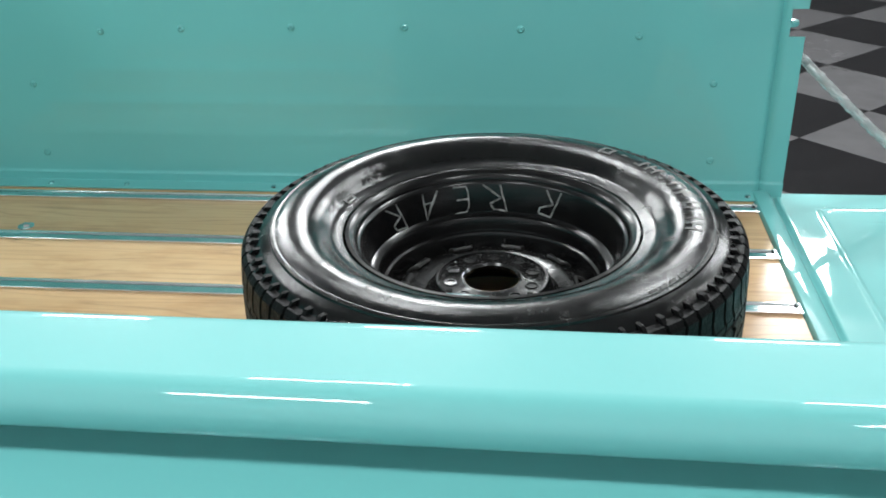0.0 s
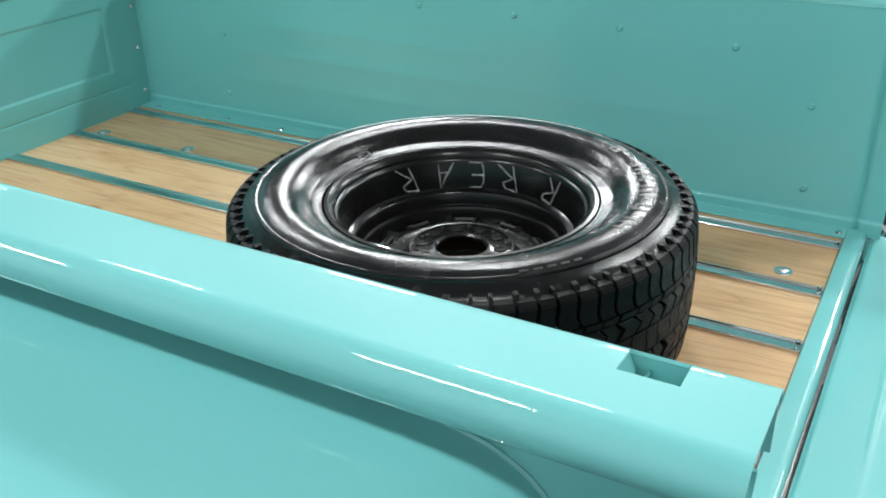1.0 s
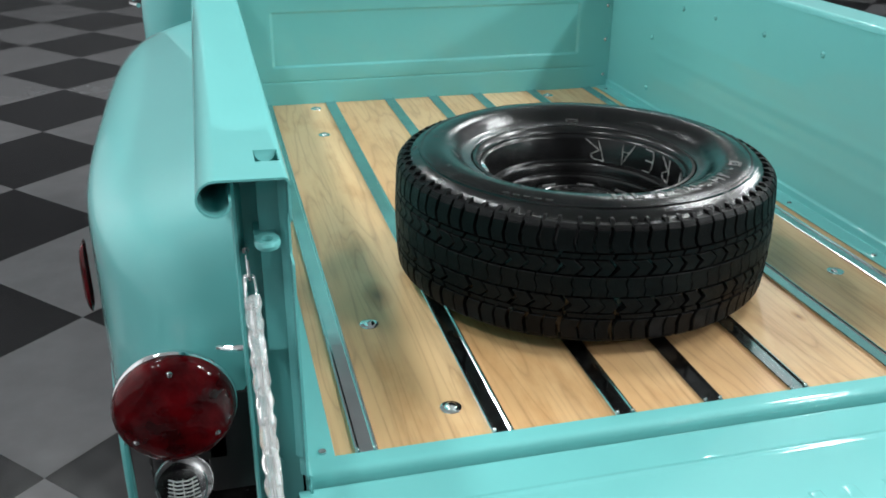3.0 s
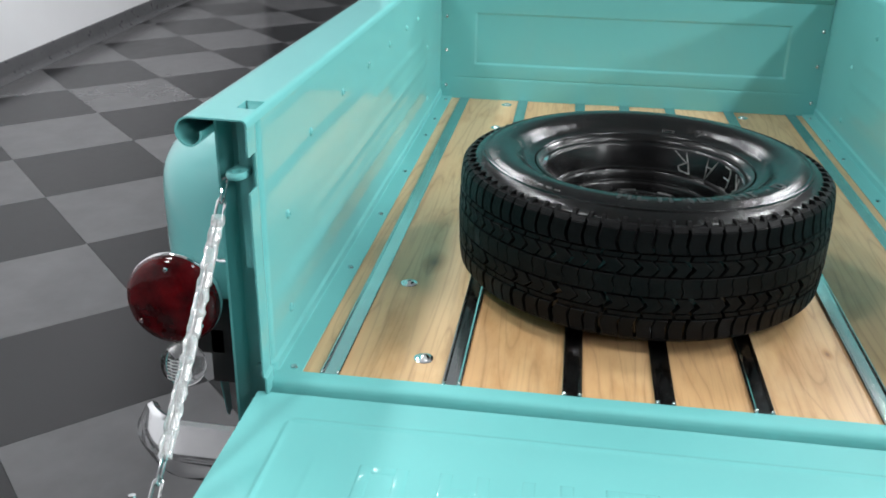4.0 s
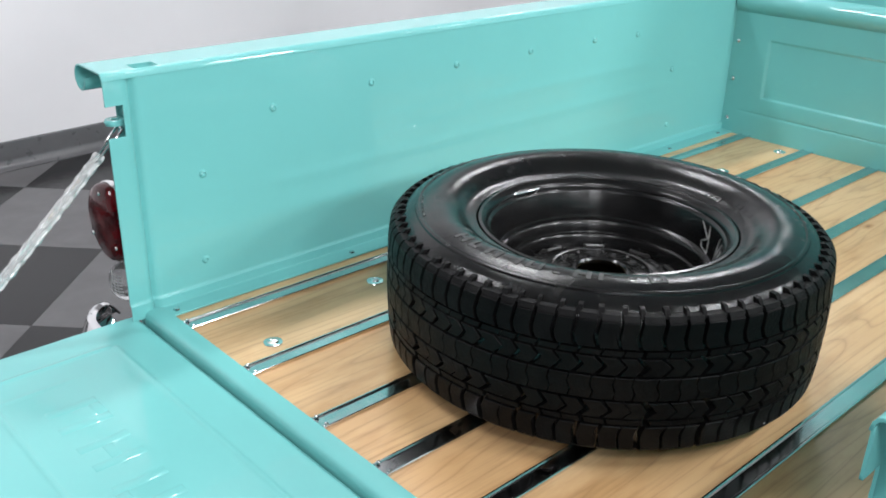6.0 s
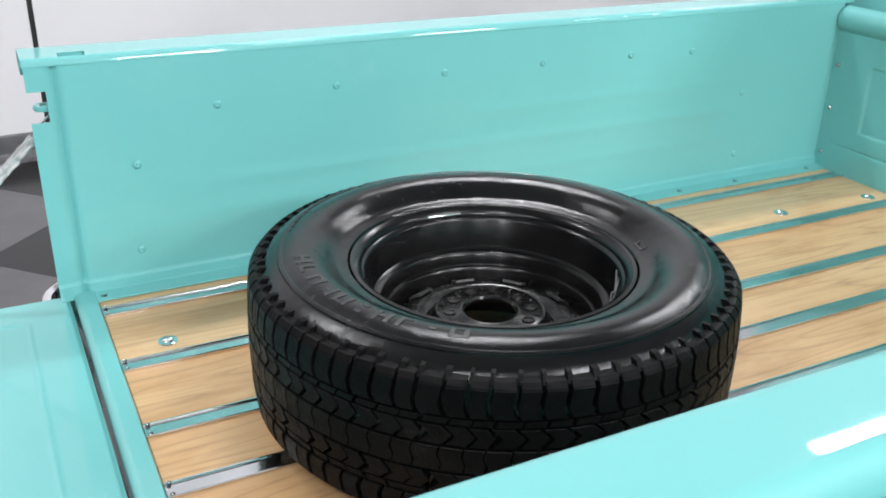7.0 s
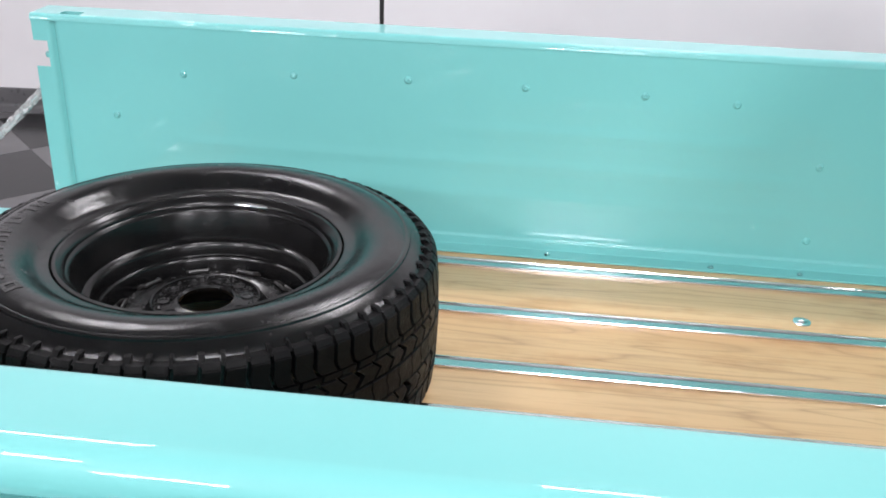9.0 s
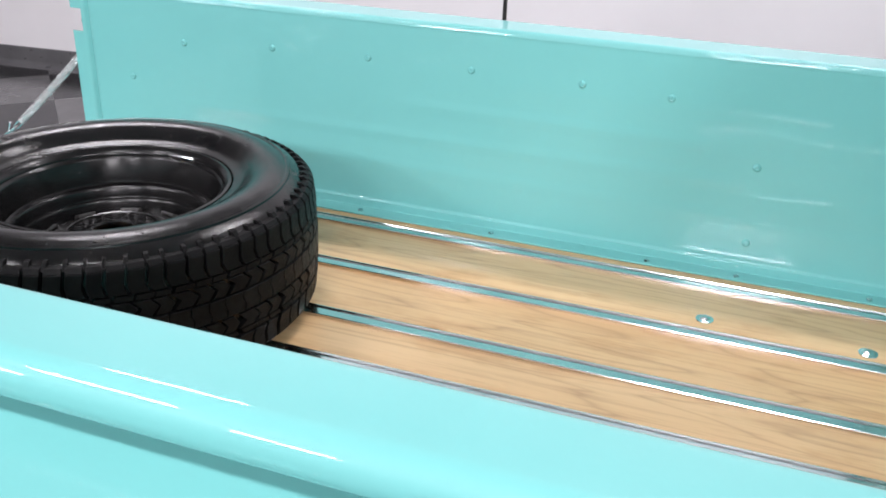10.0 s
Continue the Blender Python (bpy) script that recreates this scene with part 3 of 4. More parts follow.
# ---- tailgate chains in clear sleeves ----
def chain(near):
    sgn = -1 if near else 1
    y0 = 0.0 if near else W

    def P(x, o, z):
        return Vector((x, y0 + sgn * o, z))

    root = new("tailgate_chain")
    root.parent = truck
    root.matrix_parent_inverse = Matrix.Translation(-truck.location)
    tagged(root, "steel tailgate chain in a clear vinyl sleeve")
    a, b = P(0.024, 0.054, 0.337), P(0.404, 0.047, -0.006)

    def at(t):
        return a.lerp(b, t) + Vector((0, 0, -0.009 * 4 * t * (1 - t)))

    count = 15
    for k in range(count):
        t0, t1 = (k - 0.12) / count, (k + 1.12) / count
        p, q = at(max(t0, 0)), at(min(t1, 1))
        d = (q - p).normalized()
        side = d.cross(Vector((0, 1, 0))).normalized()
        if k % 2:
            side = d.cross(side).normalized()
        half_l, half_w = (q - p).length / 2, 0.0062
        mid = (p + q) / 2
        pts = []
        for j in range(16):
            u = 2 * math.pi * j / 16
            cx = math.cos(u)
            pts.append(mid + d * (half_l - half_w) * (1 if cx > 0 else -1) * min(1, abs(cx) * 3) + d * half_w * cx + side * half_w * math.sin(u))
        part("chain_link", tube(pts, 0.0021, 6, closed=True), CHROME, root).matrix_parent_inverse = Matrix.Identity(4)
    pts, rad = [], []
    n = 46
    for k in range(n + 1):
        t = 0.115 + (0.80 - 0.115) * k / n
        pts.append(at(t) + Vector((0, 0.0009 * math.sin(k * 1.7), 0.0009 * math.cos(k * 1.3))))
        rad.append(0.0098 + 0.0011 * math.sin(k * 2.05))
    part("sleeve", tube(pts, rad, 14, cap=False), VINYL, root, "clear vinyl sleeve").matrix_parent_inverse = Matrix.Identity(4)
    # eye plate on the tailgate's edge, with its pin
    bm = bmesh.new()
    lo, hi = P(0.388, 0.012, -0.022), P(0.418, 0.076, -0.014)
    add_box(bm, [min(u, v) for u, v in zip(lo, hi)], [max(u, v) for u, v in zip(lo, hi)], 0.004)
    part("eye_plate", bm, PAINT, root, "painted eye plate").matrix_parent_inverse = Matrix.Identity(4)
    bm = tube([P(0.400, 0.062, -0.028), P(0.398, 0.063, -0.005), P(0.388, 0.067, 0.040)], 0.0050, 10)
    part("pin", bm, CHROME, root).matrix_parent_inverse = Matrix.Identity(4)
    bm = tube([P(-0.020, 0.053, 0.328), P(0.006, 0.055, 0.334), P(0.026, 0.055, 0.337)], 0.0042, 10)
    part("bolt_shank", bm, STEEL, root).matrix_parent_inverse = Matrix.Identity(4)


chain(True)
chain(False)


# ---- rear fenders ----
XC, XH = -0.7825, 0.7475      # middle and half length
WHEEL = (-0.90, -0.34)


def fender(near):
    sgn = -1 if near else 1
    y0 = 0.0 if near else W
    bm = bmesh.new()
    rows = []
    nx = 120
    for i in range(nx + 1):
        u = -math.cos(math.pi * i / nx) * 0.9995
        x = XC + XH * u
        rise = (1 - abs(u) ** 13.5) ** (1 / 13.5)
        wide = (1 - abs(u) ** 3.25) ** (1 / 3.25)
        top = -0.42 + 0.800 * rise
        depth = 0.234 * wide
        row = []
        shoulder = 0.115 * rise
        for j in range(31):
            cy = math.sin(math.pi / 2 * j / 30) ** 0.9
            cz = max(1 - cy ** 5.5, 0.0) ** (1 / 5.5)
            row.append((x, y0 + sgn * (0.058 + depth * cy), top - 0.055 * cy ** 0.85 - shoulder + shoulder * cz))
        low = top - 0.055 - shoulder
        foot = min(-0.44 + 0.30 * soft_step(x, -0.48, -0.36) + 0.15 * soft_step(x, -0.32, -0.08), low - 0.01)
        for j in range(1, 23):
            z = low + (foot - low) * j / 22
            row.append((x, y0 + sgn * (0.058 + depth), z))
        rows.append(row)
    add_grid(bm, rows)

    def inside(c):
        return math.hypot(c.x - WHEEL[0], c.z - WHEEL[1]) < 0.40 and abs(c.y - y0) > 0.2

    bmesh.ops.delete(bm, geom=[f for f in bm.faces if inside(f.calc_center_median())], context="FACES")
    for v in bm.verts:
        d = math.hypot(v.co.x - WHEEL[0], v.co.z - WHEEL[1])
        if abs(v.co.y - y0) > 0.2 and d < 0.47:
            v.co.y += sgn * 0.010 * (1 - soft_step(d, 0.41, 0.47))
            if d < 0.425:
                k = 0.405 / d
                v.co.x, v.co.z = WHEEL[0] + (v.co.x - WHEEL[0]) * k, WHEEL[1] + (v.co.z - WHEEL[1]) * k
    ob = thicken(part("rear_fender", bm, PAINT, truck, "rounded turquoise rear fender", 60), 0.003, 0.0)
    arc = [(WHEEL[0] + 0.405 * math.cos(radians(a)), y0 + sgn * 0.304, WHEEL[1] + 0.405 * math.sin(radians(a))) for a in range(-10, 191, 5)]
    part("arch_lip", tube(arc, 0.008, 8), PAINT, ob)
    seam = []
    for i in range(0, 25):
        u = 0.80 + 0.1995 * i / 24
        rise = (1 - abs(u) ** 13.5) ** (1 / 13.5)
        seam.append((XC + XH * u, y0 + sgn * 0.0610, -0.42 + 0.800 * rise + 0.001))
    part("welt", tube(seam, 0.0030, 6), PAINT, ob, "painted fender welt")
    return ob


near_fender = fender(True)
fender(False)
# red side marker on the fender's flank
bm = bmesh.new()
rows = []
for k in range(7):
    a = math.pi / 2 * k / 6
    s, h = math.cos(a) ** 0.6, 0.010 * math.sin(a)
    rows.append([(-0.345 + sx * 0.020 * s, -0.2925 - h, 0.155 + sz * 0.058 * s) for sx, sz in ((-1, -0.8), (-0.6, -1), (0.6, -1), (1, -0.8), (1, 0.8), (0.6, 1), (-0.6, 1), (-1, 0.8))])
add_grid(bm, rows, closed=True)
bmesh.ops.remove_doubles(bm, verts=bm.verts[:], dist=1e-5)
part("side_marker", bm, LENS, near_fender, "red side marker lamp")

# ---- tail lamp and clear lamp ----
lamp_root = new("tail_lamp")
lamp_root.parent = truck
lamp_root.matrix_parent_inverse = Matrix.Translation(-truck.location)
tagged(lamp_root, "round red tail lamp on a black bracket")
TL = Vector((0.025, -0.160, 0.125))


def lamp_part(name, bm, material, at, label=""):
    for v in bm.verts:
        v.co += at
    ob = part(name, bm, material, lamp_root, label)
    ob.matrix_parent_inverse = Matrix.Identity(4)
    return ob


lamp_part("lens", lathe([(0.0, 0.019), (0.020, 0.0184), (0.045, 0.0160), (0.062, 0.0125), (0.0715, 0.0085), (0.0755, 0.002), (0.0765, -0.012)], 48, "x"), LENS, TL, "domed red lens")
lamp_part("bezel", lathe([(0.0755, -0.009), (0.0768, -0.007), (0.0782, -0.009), (0.0785, -0.015), (0.074, -0.026), (0.060, -0.038), (0.0, -0.042)], 48, "x"), CHROME, TL, "thin chrome bezel")
for a in (90, 214, 326):
    lamp_part("screw", lathe([(0.0, 0.0035), (0.003, 0.003), (0.0042, 0.0)], 10, "x"), CHROME, TL + Vector((0.0125, 0.060 * math.cos(radians(a)), 0.060 * math.sin(radians(a)))))
BL = Vector((0.004, -0.162, -0.003))
prof = []
for k in range(25):
    a = math.pi * k / 24
    prof.append((0.0390 * math.sin(a), 0.031 * math.cos(a) + 0.002))
lamp_part("clear_lens", lathe(prof, 40, "x"), GLASS, BL, "clear ribbed glass globe")
# ribs coloured white to stand in for glints in the glass
bm = bmesh.new()
for k in range(7):
    z = -0.018 + k * 0.006
    w = 0.021 - 0.0006 * k
    tube([(0.018, -w, z), (0.0245, -w * 0.4, z), (0.0245, w * 0.4, z), (0.018, w, z)], 0.0011, 6, bm)
for y in (-0.012, 0.0, 0.012):
    tube([(0.022, y, -0.019), (0.024, y, 0.0), (0.020, y, 0.018)], 0.0008, 6, bm)
lamp_part("rib", bm, RIB, BL, "moulded ribs coloured white for their glints")
bm = add_box(bmesh.new(), (-0.055, -0.128, -0.055), (-0.030, -0.064, 0.105), 0.003)
add_box(bm, (-0.050, -0.165, 0.00), (-0.030, -0.100, 0.05), 0.003)
lamp_part("bracket", bm, DARK, Vector())
lamp_part("stud", tube([(-0.010, -0.100, 0.188), (0.002, -0.082, 0.191), (0.004, -0.066, 0.192)], 0.004, 8), CHROME, Vector())

# ---- rear bumper: a chrome blade with wrapped ends ----
bm = bmesh.new()
half_path = []
for k in range(13):
    a = radians(8 + 82 * k / 12)
    half_path.append((-0.005 + 0.095 * math.sin(a), -0.125 - 0.095 * math.cos(a)))
half_path += [(0.092, -0.05), (0.094, 0.2), (0.095, W / 2)]
full = half_path + [(x, W - y) for x, y in half_path[-2::-1]]
rows = []
for k, (x, y) in enumerate(full):
    p0, p1 = full[max(k - 1, 0)], full[min(k + 1, len(full) - 1)]
    d = Vector((p1[0] - p0[0], p1[1] - p0[1])).normalized()
    out = Vector((d.y, -d.x))
    grow = math.sin(math.pi / 2 * min(1.0, (0.35 + min(k, len(full) - 1 - k)) / 4.5)) ** 0.6
    row = []
    for o, h in ((-0.006, 0.048), (0.000, 0.052), (0.007, 0.049), (0.018, 0.026), (0.0265, 0.002), (0.0275, -0.003), (0.0265, -0.008), (0.020, -0.030), (0.010, -0.050), (0.003, -0.054)):
        row.append((x + out.x * o, y + out.y * o, -0.110 + h * grow))
    rows.append(row)
add_grid(bm, rows)
thicken(part("rear_bumper", bm, CHROME, truck, "chrome rear bumper with wrapped ends", 32), 0.004, 0.0)

# ---- cab: back wall and sides with rounded corners ----
def cab_ring(inset, z):
    r, pts = 0.11 - inset * 0.4, []
    x1, x0, ya, yb = -1.897 - inset, -3.3 + inset, -0.266 + inset, W + 0.266 - inset
    for cx, cy, a0 in ((x1 - r, yb - r, 0), (x0 + r, yb - r, 90), (x0 + r, ya + r, 180), (x1 - r, ya + r, 270)):
        pts += [(cx + r * math.cos(radians(a0 + 90 * k / 8)), cy + r * math.sin(radians(a0 + 90 * k / 8)), z) for k in range(9)]
    return pts


bm = bmesh.new()
rows = add_grid(bm, [cab_ring(i, z) for i, z in ((0.02, -0.36), (0.0, -0.32), (0.0, 0.30), (0.012, 0.50), (0.06, 0.80), (0.12, 0.96), (0.22, 1.04))], closed=True)
bm.faces.new(rows[0])
bm.faces.new(rows[-1])
cab = part("cab", bm, PAINT, truck, "turquoise cab with rounded rear corners", 50)
for y in (-0.278, W + 0.278):
    s = -1 if y < 0 else 1
    bm = tube([(-2.16, y + s * 0.006, 0.275), (-2.20, y + s * 0.030, 0.275), (-2.30, y + s * 0.034, 0.275), (-2.34, y + s * 0.010, 0.275)], 0.008, 10)
    part("door_handle", bm, CHROME, cab, "chrome door handle")
bm = bmesh.new()
bmesh.ops.create_uvsphere(bm, u_segments=16, v_segments=10, radius=1.0)
for v in bm.verts:
    v.co = Vector((-2.05 + v.co.x * 0.018, -0.437 + v.co.y * 0.034, 0.415 + v.co.z * 0.036))
mirror = part("door_mirror", bm, DARK, cab, "black door mirror")
part("mirror_arm", tube([(-2.055, -0.41, 0.43), (-2.10, -0.34, 0.46), (-2.14, -0.262, 0.46)], 0.007, 8), DARK, mirror)


# ---- wheels ----
def rim_profile():
    return [(0.0415, 0.1340), (0.040, 0.140), (0.043, 0.1430), (0.047, 0.1430), (0.050, 0.141), (0.079, 0.141), (0.085, 0.137), (0.090, 0.128), (0.101, 0.119), (0.110, 0.1225),
            (0.118, 0.1250), (0.127, 0.1255), (0.137, 0.1225), (0.1465, 0.1150), (0.1505, 0.1120), (0.1530, 0.1180), (0.1545, 0.1340), (0.1575, 0.1390), (0.1620, 0.1405), (0.1635, 0.1440),
            (0.1645, 0.1570), (0.1680, 0.1618), (0.1745, 0.1632), (0.1790, 0.1660), (0.1805, 0.1710), (0.1880, 0.2100), (0.1905, 0.2145), (0.1945, 0.2165), (0.1958, 0.2215),
            (0.2005, 0.2260), (0.2060, 0.2295), (0.2110, 0.2290), (0.2120, 0.2240), (0.2090, 0.2180), (0.2000, 0.2050), (0.1960, 0.1000), (0.1960, 0.0350), (0.2080, 0.0330)]


def tyre_profile():
    return [(0.2080, 0.2140), (0.2110, 0.2240), (0.2150, 0.2295), (0.2220, 0.2315), (0.2290, 0.2325), (0.2350, 0.2358), (0.2430, 0.2432), (0.2530, 0.2508), (0.2650, 0.2560), (0.2780, 0.2580),
            (0.2900, 0.2575), (0.3010, 0.2550), (0.3080, 0.2522), (0.3110, 0.2530), (0.3150, 0.2515), (0.3160, 0.2485), (0.3260, 0.2445), (0.3370, 0.2370), (0.3450, 0.2250), (0.3500, 0.2000), (0.3525, 0.1310),
            (0.3500, 0.0620), (0.3450, 0.0360), (0.3370, 0.0220), (0.3260, 0.0130), (0.3090, 0.0035), (0.2850, 0.0002), (0.2560, 0.0090), (0.2220, 0.0290), (0.2080, 0.0480)]


ZC, PITCHES = 0.131, 76


def tread_blocks(ridge=False):
    """Blocks in five rows round the tyre, with zigzag grooves between them, or the ridge of small teeth at the sidewall's edge."""
    verts, faces = [], []
    rng = random.Random(4)
    sizes = [(0.88, 1.0, 1.13, 1.0)[(k * 7 // 5) % 4] + rng.uniform(-0.04, 0.04) for k in range(PITCHES)]
    whole = sum(sizes)

    def top(dz):
        return 0.3620 - 0.0045 * (abs(dz) / 0.09) ** 2.6

    def block(poly, tops=None, low=0.0):
        base = len(verts)
        n = len(poly)
        ca, cz = sum(p[0] for p in poly) / n, sum(p[1] for p in poly) / n
        for level in (0, 1, 2):
            for j, (a, dz) in enumerate(poly):
                k = 0.945 if level == 2 else 1.0
                aa, zz = ca + (a - ca) * k, cz + (dz - cz) * k
                r = top(zz) - (0.0115, 0.0010, 0.0)[level] - low
                hz = 0.0
                if tops:
                    r, hz = r - tops[j][0], tops[j][1]
                verts.append((r * math.cos(aa), r * math.sin(aa), ZC + zz + hz))
        for level in (0, 1):
            for j in range(n):
                faces.append((base + level * n + j, base + level * n + (j + 1) % n, base + (level + 1) * n + (j + 1) % n, base + (level + 1) * n + j))
        faces.append(tuple(base + 2 * n + j for j in range(n)))

    def strip(q, lines, s, fill, **more):
        """A block bounded by two like curves, from u to v across one pitch."""
        u, v = fill
        left = [(q(u + bend), s * z) for z, bend in lines]
        right = [(q(v + bend), s * z) for z, bend in lines]
        block(left + right[::-1], **more)

    a = 0.0
    for k in range(PITCHES):
        pitch = 2 * math.pi * sizes[k] / whole
        for s in (1, -1):
            shift = 0.0 if s > 0 else 0.45
            q = lambda u, a=a, pitch=pitch, shift=shift: a + (u + shift) * pitch
            if ridge:
                u, w = 0.93 + rng.uniform(-0.03, 0.03), rng.uniform(0.16, 0.30)
                strip(q, [(0.1000, 0.1), (0.1095, 0.1 + rng.uniform(-0.05, 0.05))], s, (u, u + w), low=rng.uniform(0.0034, 0.0048),
                      tops=[(0.0020, 0.0), (0.0105, s * 0.001), (0.0105, s * 0.001), (0.0020, 0.0)])
                continue
            # shoulder: an S-curved block, cut in two by a fine slit, wrapped over the edge
            curve = [(0.060, 0.16), (0.067, 0.04), (0.076, -0.02), (0.086, 0.04), (0.097, 0.10)]
            strip(q, curve, s, (0.08, 0.90))
            wrap = [(0.0978, 0.10), (0.1035, 0.10)]
            strip(q, wrap, s, (0.06, 0.90), tops=[(0.0012, 0.0), (0.0060, s * 0.001), (0.0060, s * 0.001), (0.0012, 0.0)])
            # second row: interlocking lightning shapes, one a pitch, with a fine cut
            zig = [(0.0205, -0.02), (0.0280, 0.20), (0.0345, 0.36), (0.0405, 0.16), (0.0465, -0.06)]
            strip(q, zig, s, (0.24, 1.06), low=rng.uniform(0, 0.0008))
            strip(q, [(0.0490, 0.06), (0.0570, 0.16)], s, (0.26, 1.16), low=0.0012)
        if ridge:
            a += pitch
            continue
        # centre rib, nearly closed
        q = lambda u, a=a, pitch=pitch: a + u * pitch
        strip(q, [(-0.0172, 0.0), (-0.006, 0.08), (0.006, -0.08), (0.0172, 0.0)], 1, (0.015, 0.975))
        a += pitch
    me = bpy.data.meshes.new("tread")
    me.from_pydata(verts, [], faces)
    bm = bmesh.new()
    bm.from_mesh(me)
    bpy.data.meshes.remove(me)
    return bm


def wheel_slots(bm):
    """Vent slots cut into the disc between hub and barrel."""
    gone = []
    for f in bm.faces:
        c = f.calc_center_median()
        r = math.hypot(c.x, c.y)
        if 0.126 < r < 0.1475 and 0.09 < c.z < 0.132:
            a = math.degrees(math.atan2(c.y, c.x)) % 36
            if a < 15:
                gone.append(f)
    bmesh.ops.delete(bm, geom=gone, context="FACES")
    return bm


spare = new("spare_wheel")
spare["local"] = 1
spare.location = (-0.493, 0.5965, 0.0056)
spare.scale = (0.99, 0.99, 1.0)
tagged(spare, "black steel spare wheel with glossy tyre lying on oak planks", "spare wheel")
tyre = part("tyre", lathe(tyre_profile(), 128), RUBBER, spare, "black tyre with shiny dressed sidewalls", 35)
tagged(part("tread", tread_blocks(), TREAD, tyre, "chunky matt black tread blocks", 30), kind="stuff")
tagged(part("shoulder_ridge", tread_blocks(True), TREAD, tyre, "serrated edge of the sidewall", 30), kind="stuff")
rim_line = rim_profile()
rim = part("rim", lathe(rim_line[14:], 96), BLACK, spare, "black enamelled steel rim", 35)
disc = part("wheel_disc", wheel_slots(lathe(rim_line[:15], 96)), DUSTY, rim, "dusty black wheel disc with vent slots", 35)
# hub ring details
# raised black discs stand in for the shade of open lug holes
b = lathe([(0.0, 0.0006), (0.0066, 0.0006), (0.0074, 0.0020), (0.0092, 0.0020), (0.0100, 0.0)], 16)
lug_me = bpy.data.meshes.new("lug_hole")
finish(b).to_mesh(lug_me)
b.free()
lug_me.materials.append(BLACK)
for k in range(10):
    a = radians(90 + 36 * k)
    shared("lug_hole", lug_me, pose(0.0630 * math.cos(a), 0.0630 * math.sin(a), 0.1408), rim)
b = dome_bolt(0.0042, 0.0036)
stud_me = bpy.data.meshes.new("rivet")
finish(b).to_mesh(stud_me)
b.free()
stud_me.materials.append(DUSTY)
for k in range(10):
    a = radians(108 + 36 * k)
    shared("rivet", stud_me, pose(0.0725 * math.cos(a), 0.0725 * math.sin(a), 0.1408), rim)
part("hub_seat", lathe([(0.095, 0.1205), (0.0935, 0.1250), (0.0910, 0.1320), (0.0860, 0.1405), (0.0835, 0.1440), (0.0805, 0.1432), (0.0795, 0.1405)], 64), BLACK, rim)
# paler colour on the slot lips: dust plus the light they catch
for k in range(10):
    a = 36 * k + 7.5
    edge = [(0.1275, -6.5, 0.1287), (0.1275, 0, 0.1287), (0.1275, 6.5, 0.1287), (0.137, 7.3, 0.1254), (0.1455, 6.5, 0.1168), (0.1465, 0, 0.1155), (0.1455, -6.5, 0.1168), (0.137, -7.3, 0.1254)]
    bm = tube([(r * math.cos(radians(a + t)), r * math.sin(radians(a + t)), z + 0.0006) for r, t, z in edge], 0.0026, 6, closed=True)
    part("slot_lip", bm, LIP_PALE, rim)
bm = add_box(bmesh.new(), (-0.030, -0.010, 0.212), (0.030, 0.002, 0.222), 0.002)
bmesh.ops.transform(bm, matrix=pose(0, 0, 0, 0, 0, 175) @ pose(0, 0.199, 0), verts=bm.verts[:])
part("balance_weight", bm, STEEL, rim, "clipped lead balance weight")

# chalk marking R REAR on the barrel, upside down to a viewer above
GLYPHS = {
    "R": [[(0, 0), (0, 1)], [(0, 1), (0.5, 0.92), (0.55, 0.72), (0.1, 0.5)], [(0.1, 0.5), (0.6, 0.0)]],
    "E": [[(0.55, 1), (0.1, 0.98), (0, 0.8), (0.02, 0.2), (0.1, 0.02), (0.55, 0)], [(0.02, 0.5), (0.45, 0.5)]],
    "A": [[(0, 0), (0.28, 1), (0.6, 0)], [(0.1, 0.4), (0.5, 0.4)]],
}
for letter, deg in (("R", 64), ("R", 92), ("E", 110), ("A", 128), ("R", 149)):
    bm = bmesh.new()
    for stroke in GLYPHS[letter]:
        pts = []
        for (u0, v0), (u1, v1) in zip(stroke, stroke[1:]):
            for k in range(5):
                u, v = u0 + (u1 - u0) * k / 5, v0 + (v1 - v0) * k / 5
                pts.append((u, v))
        pts.append(stroke[-1])
        line = []
        for u, v in pts:
            z = 0.2095 - 0.043 * v
            r = 0.1805 + 0.0075 * (z - 0.171) / 0.039 - 0.0006
            a = radians(deg + (u - 0.3) * 14.0 + (v - 0.5) * 5.0 * math.sin(deg) + 0.5 * noise.noise(Vector((u * 4, v * 4, deg))))
            line.append((r * math.cos(a), r * math.sin(a), z))
        tube(line, [0.0012 + 0.0012 * abs(noise.noise(Vector((p[0] * 120, p[1] * 120, p[2] * 120)))) for p in line], 5, bm)
    part("chalk_letter", bm, CHALK, rim, "white chalk letter")

# moulded sidewall lettering, as plain bars
def side_bar(r0, r1, a0, a1, lift, name="moulded_bar", mat=RUBBER):
    prof = tyre_profile()[3:16]
    zr = lambda r: np.interp(r, [p[0] for p in prof], [p[1] for p in prof])
    bm = bmesh.new()
    angs = [a0 + (a1 - a0) * k / 4 for k in range(5)]
    rr = [r0 + (r1 - r0) * k / 3 for k in range(4)]
    def pt(r, a, h):
        return (r * math.cos(radians(a)), r * math.sin(radians(a)), float(zr(r)) + h)
    make = [[pt(r0, a, -0.001) for a in angs]] + [[pt(r, a, lift) for a in angs] for r in rr] + [[pt(r1, a, -0.001) for a in angs]]
    add_grid(bm, make)
    return part(name, bm, mat, tyre)


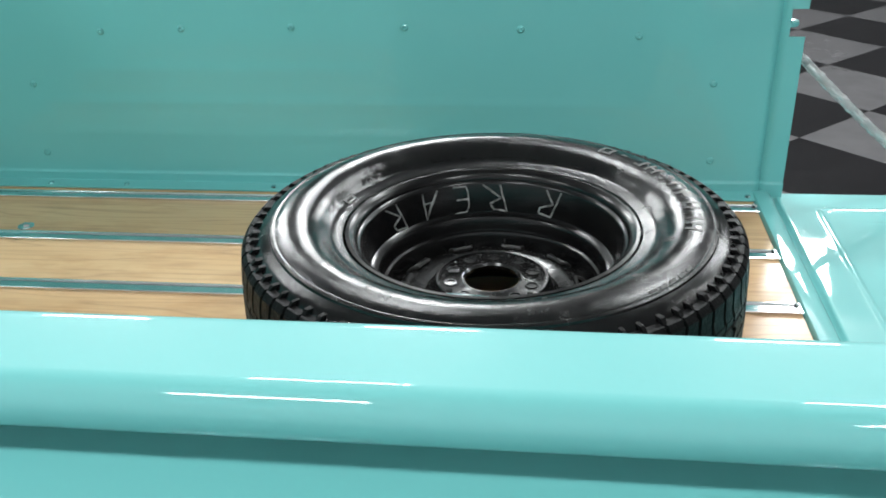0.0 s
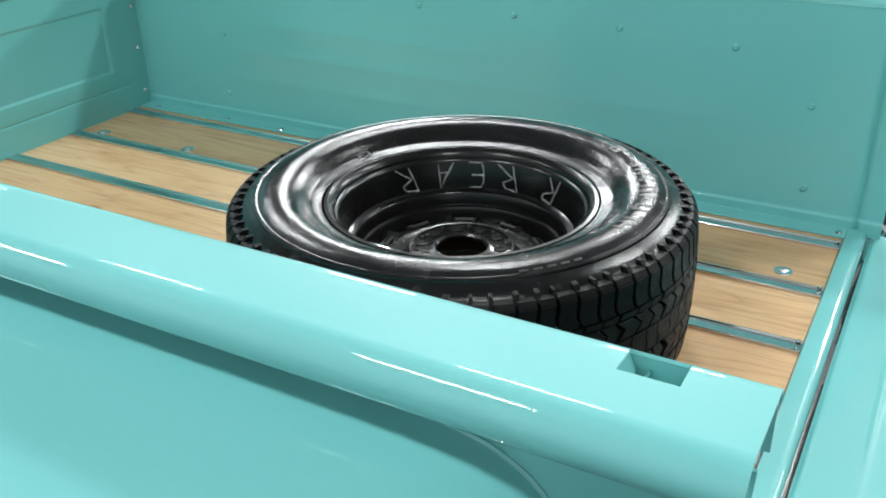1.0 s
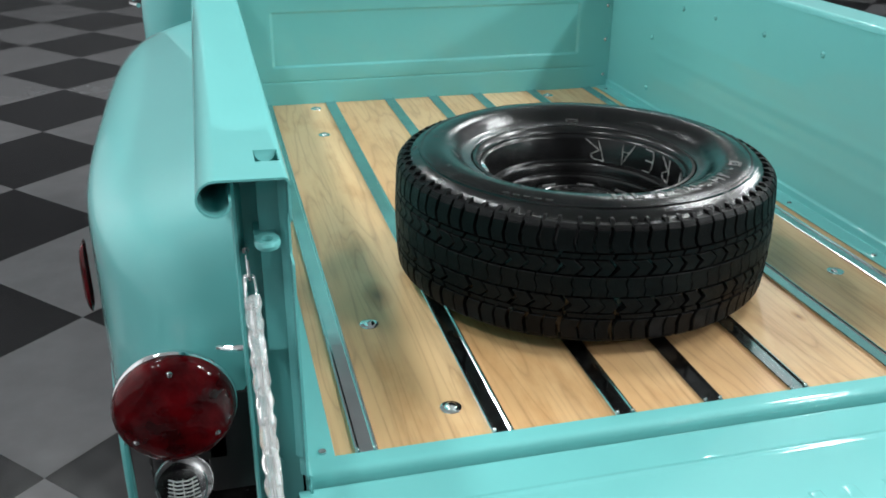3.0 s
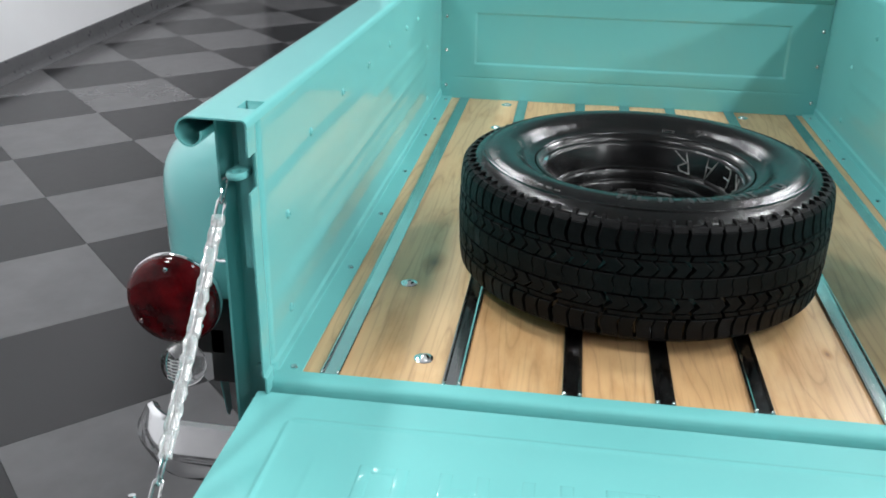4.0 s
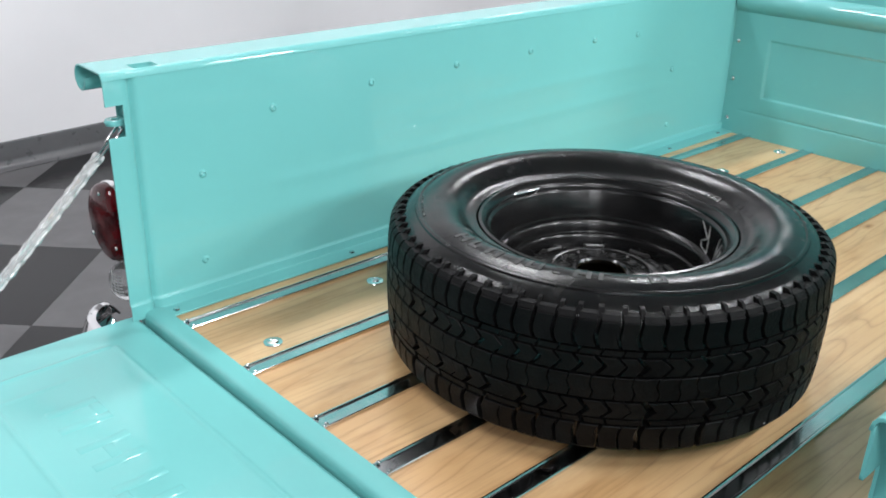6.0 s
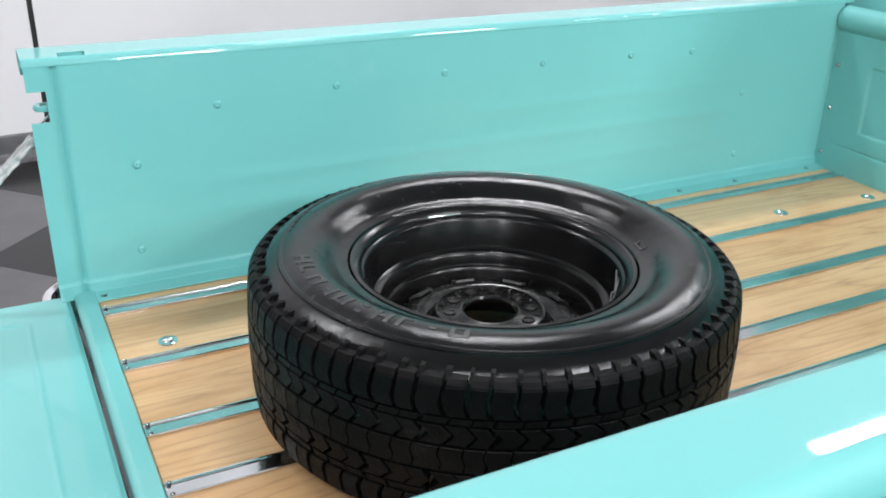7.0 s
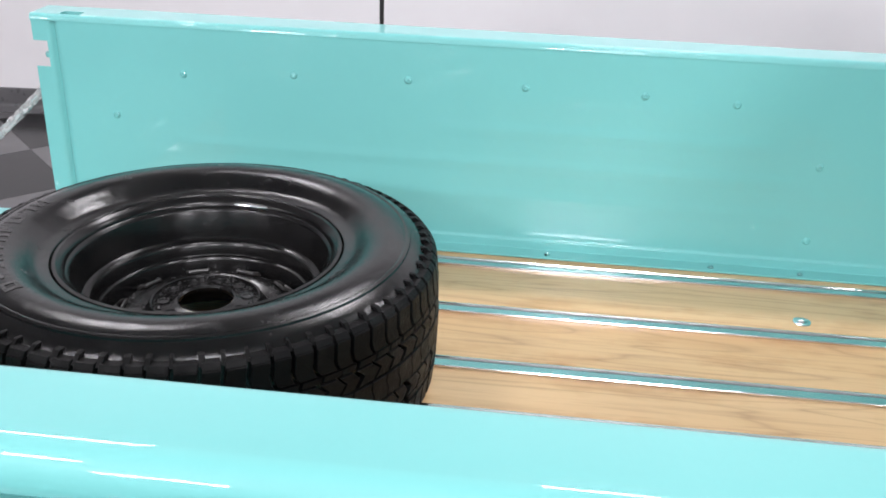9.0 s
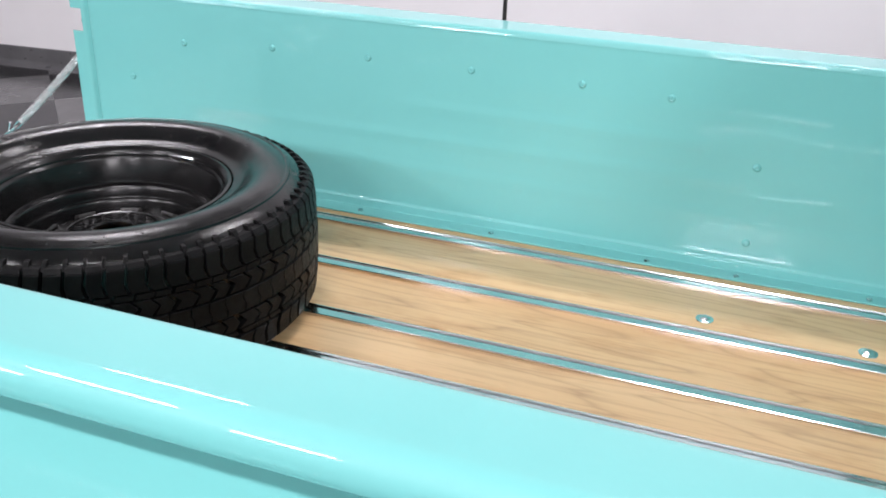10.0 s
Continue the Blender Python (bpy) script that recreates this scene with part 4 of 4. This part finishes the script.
rng = random.Random(2)
for k, arms in enumerate(("lrbt", "m", "lb", "lrm", "bt", "lrt", "rm", "lrb", "lt", "lrm")):
    a0 = 49.5 - 6.9 * k
    a1 = a0 + 4.9
    spots = {"l": (0.270, 0.293, a0, a0 + 1.3), "r": (0.270, 0.293, a1 - 1.3, a1), "b": (0.2702, 0.2752, a0 + 1.4, a1 - 1.4), "t": (0.2878, 0.2928, a0 + 1.4, a1 - 1.4), "m": (0.279, 0.284, a0 + 1.4, a1 - 1.4)}
    for arm in arms:
        side_bar(*spots[arm], 0.0007, "moulded_bar", DULL)
for r0, r1, b0, b1 in ((0.226, 0.236, 160.5, 161.6), (0.226, 0.236, 165.9, 167.0), (0.226, 0.2285, 161.7, 165.8), (0.2335, 0.236, 161.7, 165.8)):
    side_bar(r0, r1, b0, b1, 0.0009, "moulded_bar", DULL)
for k in range(5):
    b0 = -48 + 3.6 * k
    side_bar(0.303, 0.3065, b0, b0 + 2.4, 0.0007, "moulded_bar", DULL)
for k in range(34):
    a = 48 + k * 3.1 + rng.uniform(-0.4, 0.4)
    if rng.random() < 0.8:
        side_bar(0.2365, 0.2425, a, a + rng.uniform(1.2, 2.6), 0.0006)
for k in range(16):
    a = 250 + k * 3.3
    if rng.random() < 0.75:
        side_bar(0.2365, 0.2415, a, a + rng.uniform(1.2, 2.6), 0.0006)

# ---- the truck's own rear wheels, under the fenders ----
for y, s in ((-0.02, 1), (W + 0.02, -1)):
    wheel = shared("rear_tyre", tyre.data, pose(WHEEL[0], y, floor_z(WHEEL[0], y - 0.13 * s) + 0.364, 90 * s), truck)
    wheel.matrix_parent_inverse = Matrix.Translation(-truck.location)
    shared("rear_rim", rim.data, Matrix.Identity(4), wheel)
    shared("rear_wheel_disc", disc.data, Matrix.Identity(4), wheel)

# ---- a white car's nose on the floor beyond the truck, rest left out ----
def bumper_cover():
    root = new("bumper_cover")
    root["local"] = 1
    root.location = (0.74, 5.87, floor_z(0.74, 5.87))
    tagged(root, "nose of a glossy white car on the checkered floor tiles", "bumper cover")
    bm = bmesh.new()
    rows = []
    for k in range(25):
        t = k / 24
        x = -1.25 * t
        top = 0.045 + 0.175 * math.sin(math.pi / 2 * min(t / 0.34, 1.0)) ** 1.2 + 0.03 * t
        low = 0.030 + 0.012 * math.sin(math.pi * min(t * 2.2, 1.0))
        deep = 0.02 + 0.42 * min(t / 0.5, 1.0) ** 0.6
        row = []
        for j in range(13):
            a = math.pi * j / 12
            row.append((x, 0.5 * deep * (1 - math.cos(a)), low + (top - low) * math.sin(a) ** 0.45))
        rows.append(row)
    add_grid(bm, rows)
    thicken(part("shell", bm, WHITE, root, "glossy white shell"), 0.004, 0.0)
    # dark strip drawn for the shade in the gap below the shell
    bm = bmesh.new()
    add_grid(bm, [[(-0.02 - 1.2 * k / 12, 0.004 + o, z) for o, z in ((0.0, 0.003), (0.0, 0.034), (0.03, 0.034), (0.03, 0.003))] for k in range(13)], closed=True)
    part("gap_shade", bm, DARK, root, "dark strip for the shaded gap under the nose")


bumper_cover()

# ---- floor tiles, each a piece of its own near the truck ----
def tile_mesh(name, material):
    bm = bmesh.new()
    h, g = TILE / 2, 0.0004
    rows = []
    for grow, z in ((-g, -0.008), (-g, -0.0005), (-g - 0.0005, 0.0)):
        s = h + grow
        rows.append([(-s, -s, z), (s, -s, z), (s, s, z), (-s, s, z)])
    made = add_grid(bm, rows, closed=True)
    bm.faces.new(made[-1])
    me = bpy.data.meshes.new(name)
    finish(bm, 20).to_mesh(me)
    bm.free()
    me.materials.append(material)
    return me


tiles = (tile_mesh("tile_dark", TILE_DARK), tile_mesh("tile_grey", TILE_GREY))
spots = []
for i in range(-30, 31):
    for j in range(-30, 31):
        c = Vector(TILE_O) + E1 * (i + 0.5) + E2 * (j + 0.5)
        if ROOM[0] - 0.4 < c.x < ROOM[1] + 0.4 and wall_y(c.x) - 0.42 < c.y < ROOM[2] + 0.4:
            d = abs(c.x + 1.0) * 0.55 + abs(c.y - 0.6)
            spots.append((d, c.x, c.y, (i + j + 1) % 2))
spots.sort()
far = (bmesh.new(), bmesh.new())
for n, (d, x, y, dark) in enumerate(spots):
    m = FLOOR_M @ pose(x, y, 0, 0, 0, math.degrees(TURN))
    if n < 290:
        shared("floor_tile", tiles[dark], m, ground)
    else:
        bm = far[dark]
        k = len(bm.verts)
        bm.from_mesh(tiles[dark])
        bm.verts.ensure_lookup_table()
        bmesh.ops.transform(bm, matrix=m, verts=bm.verts[k:])
for bm, material, label in ((far[0], TILE_DARK, "charcoal"), (far[1], TILE_GREY, "grey")):
    tagged(part("far_tiles", bm, material, ground), kind="stuff")
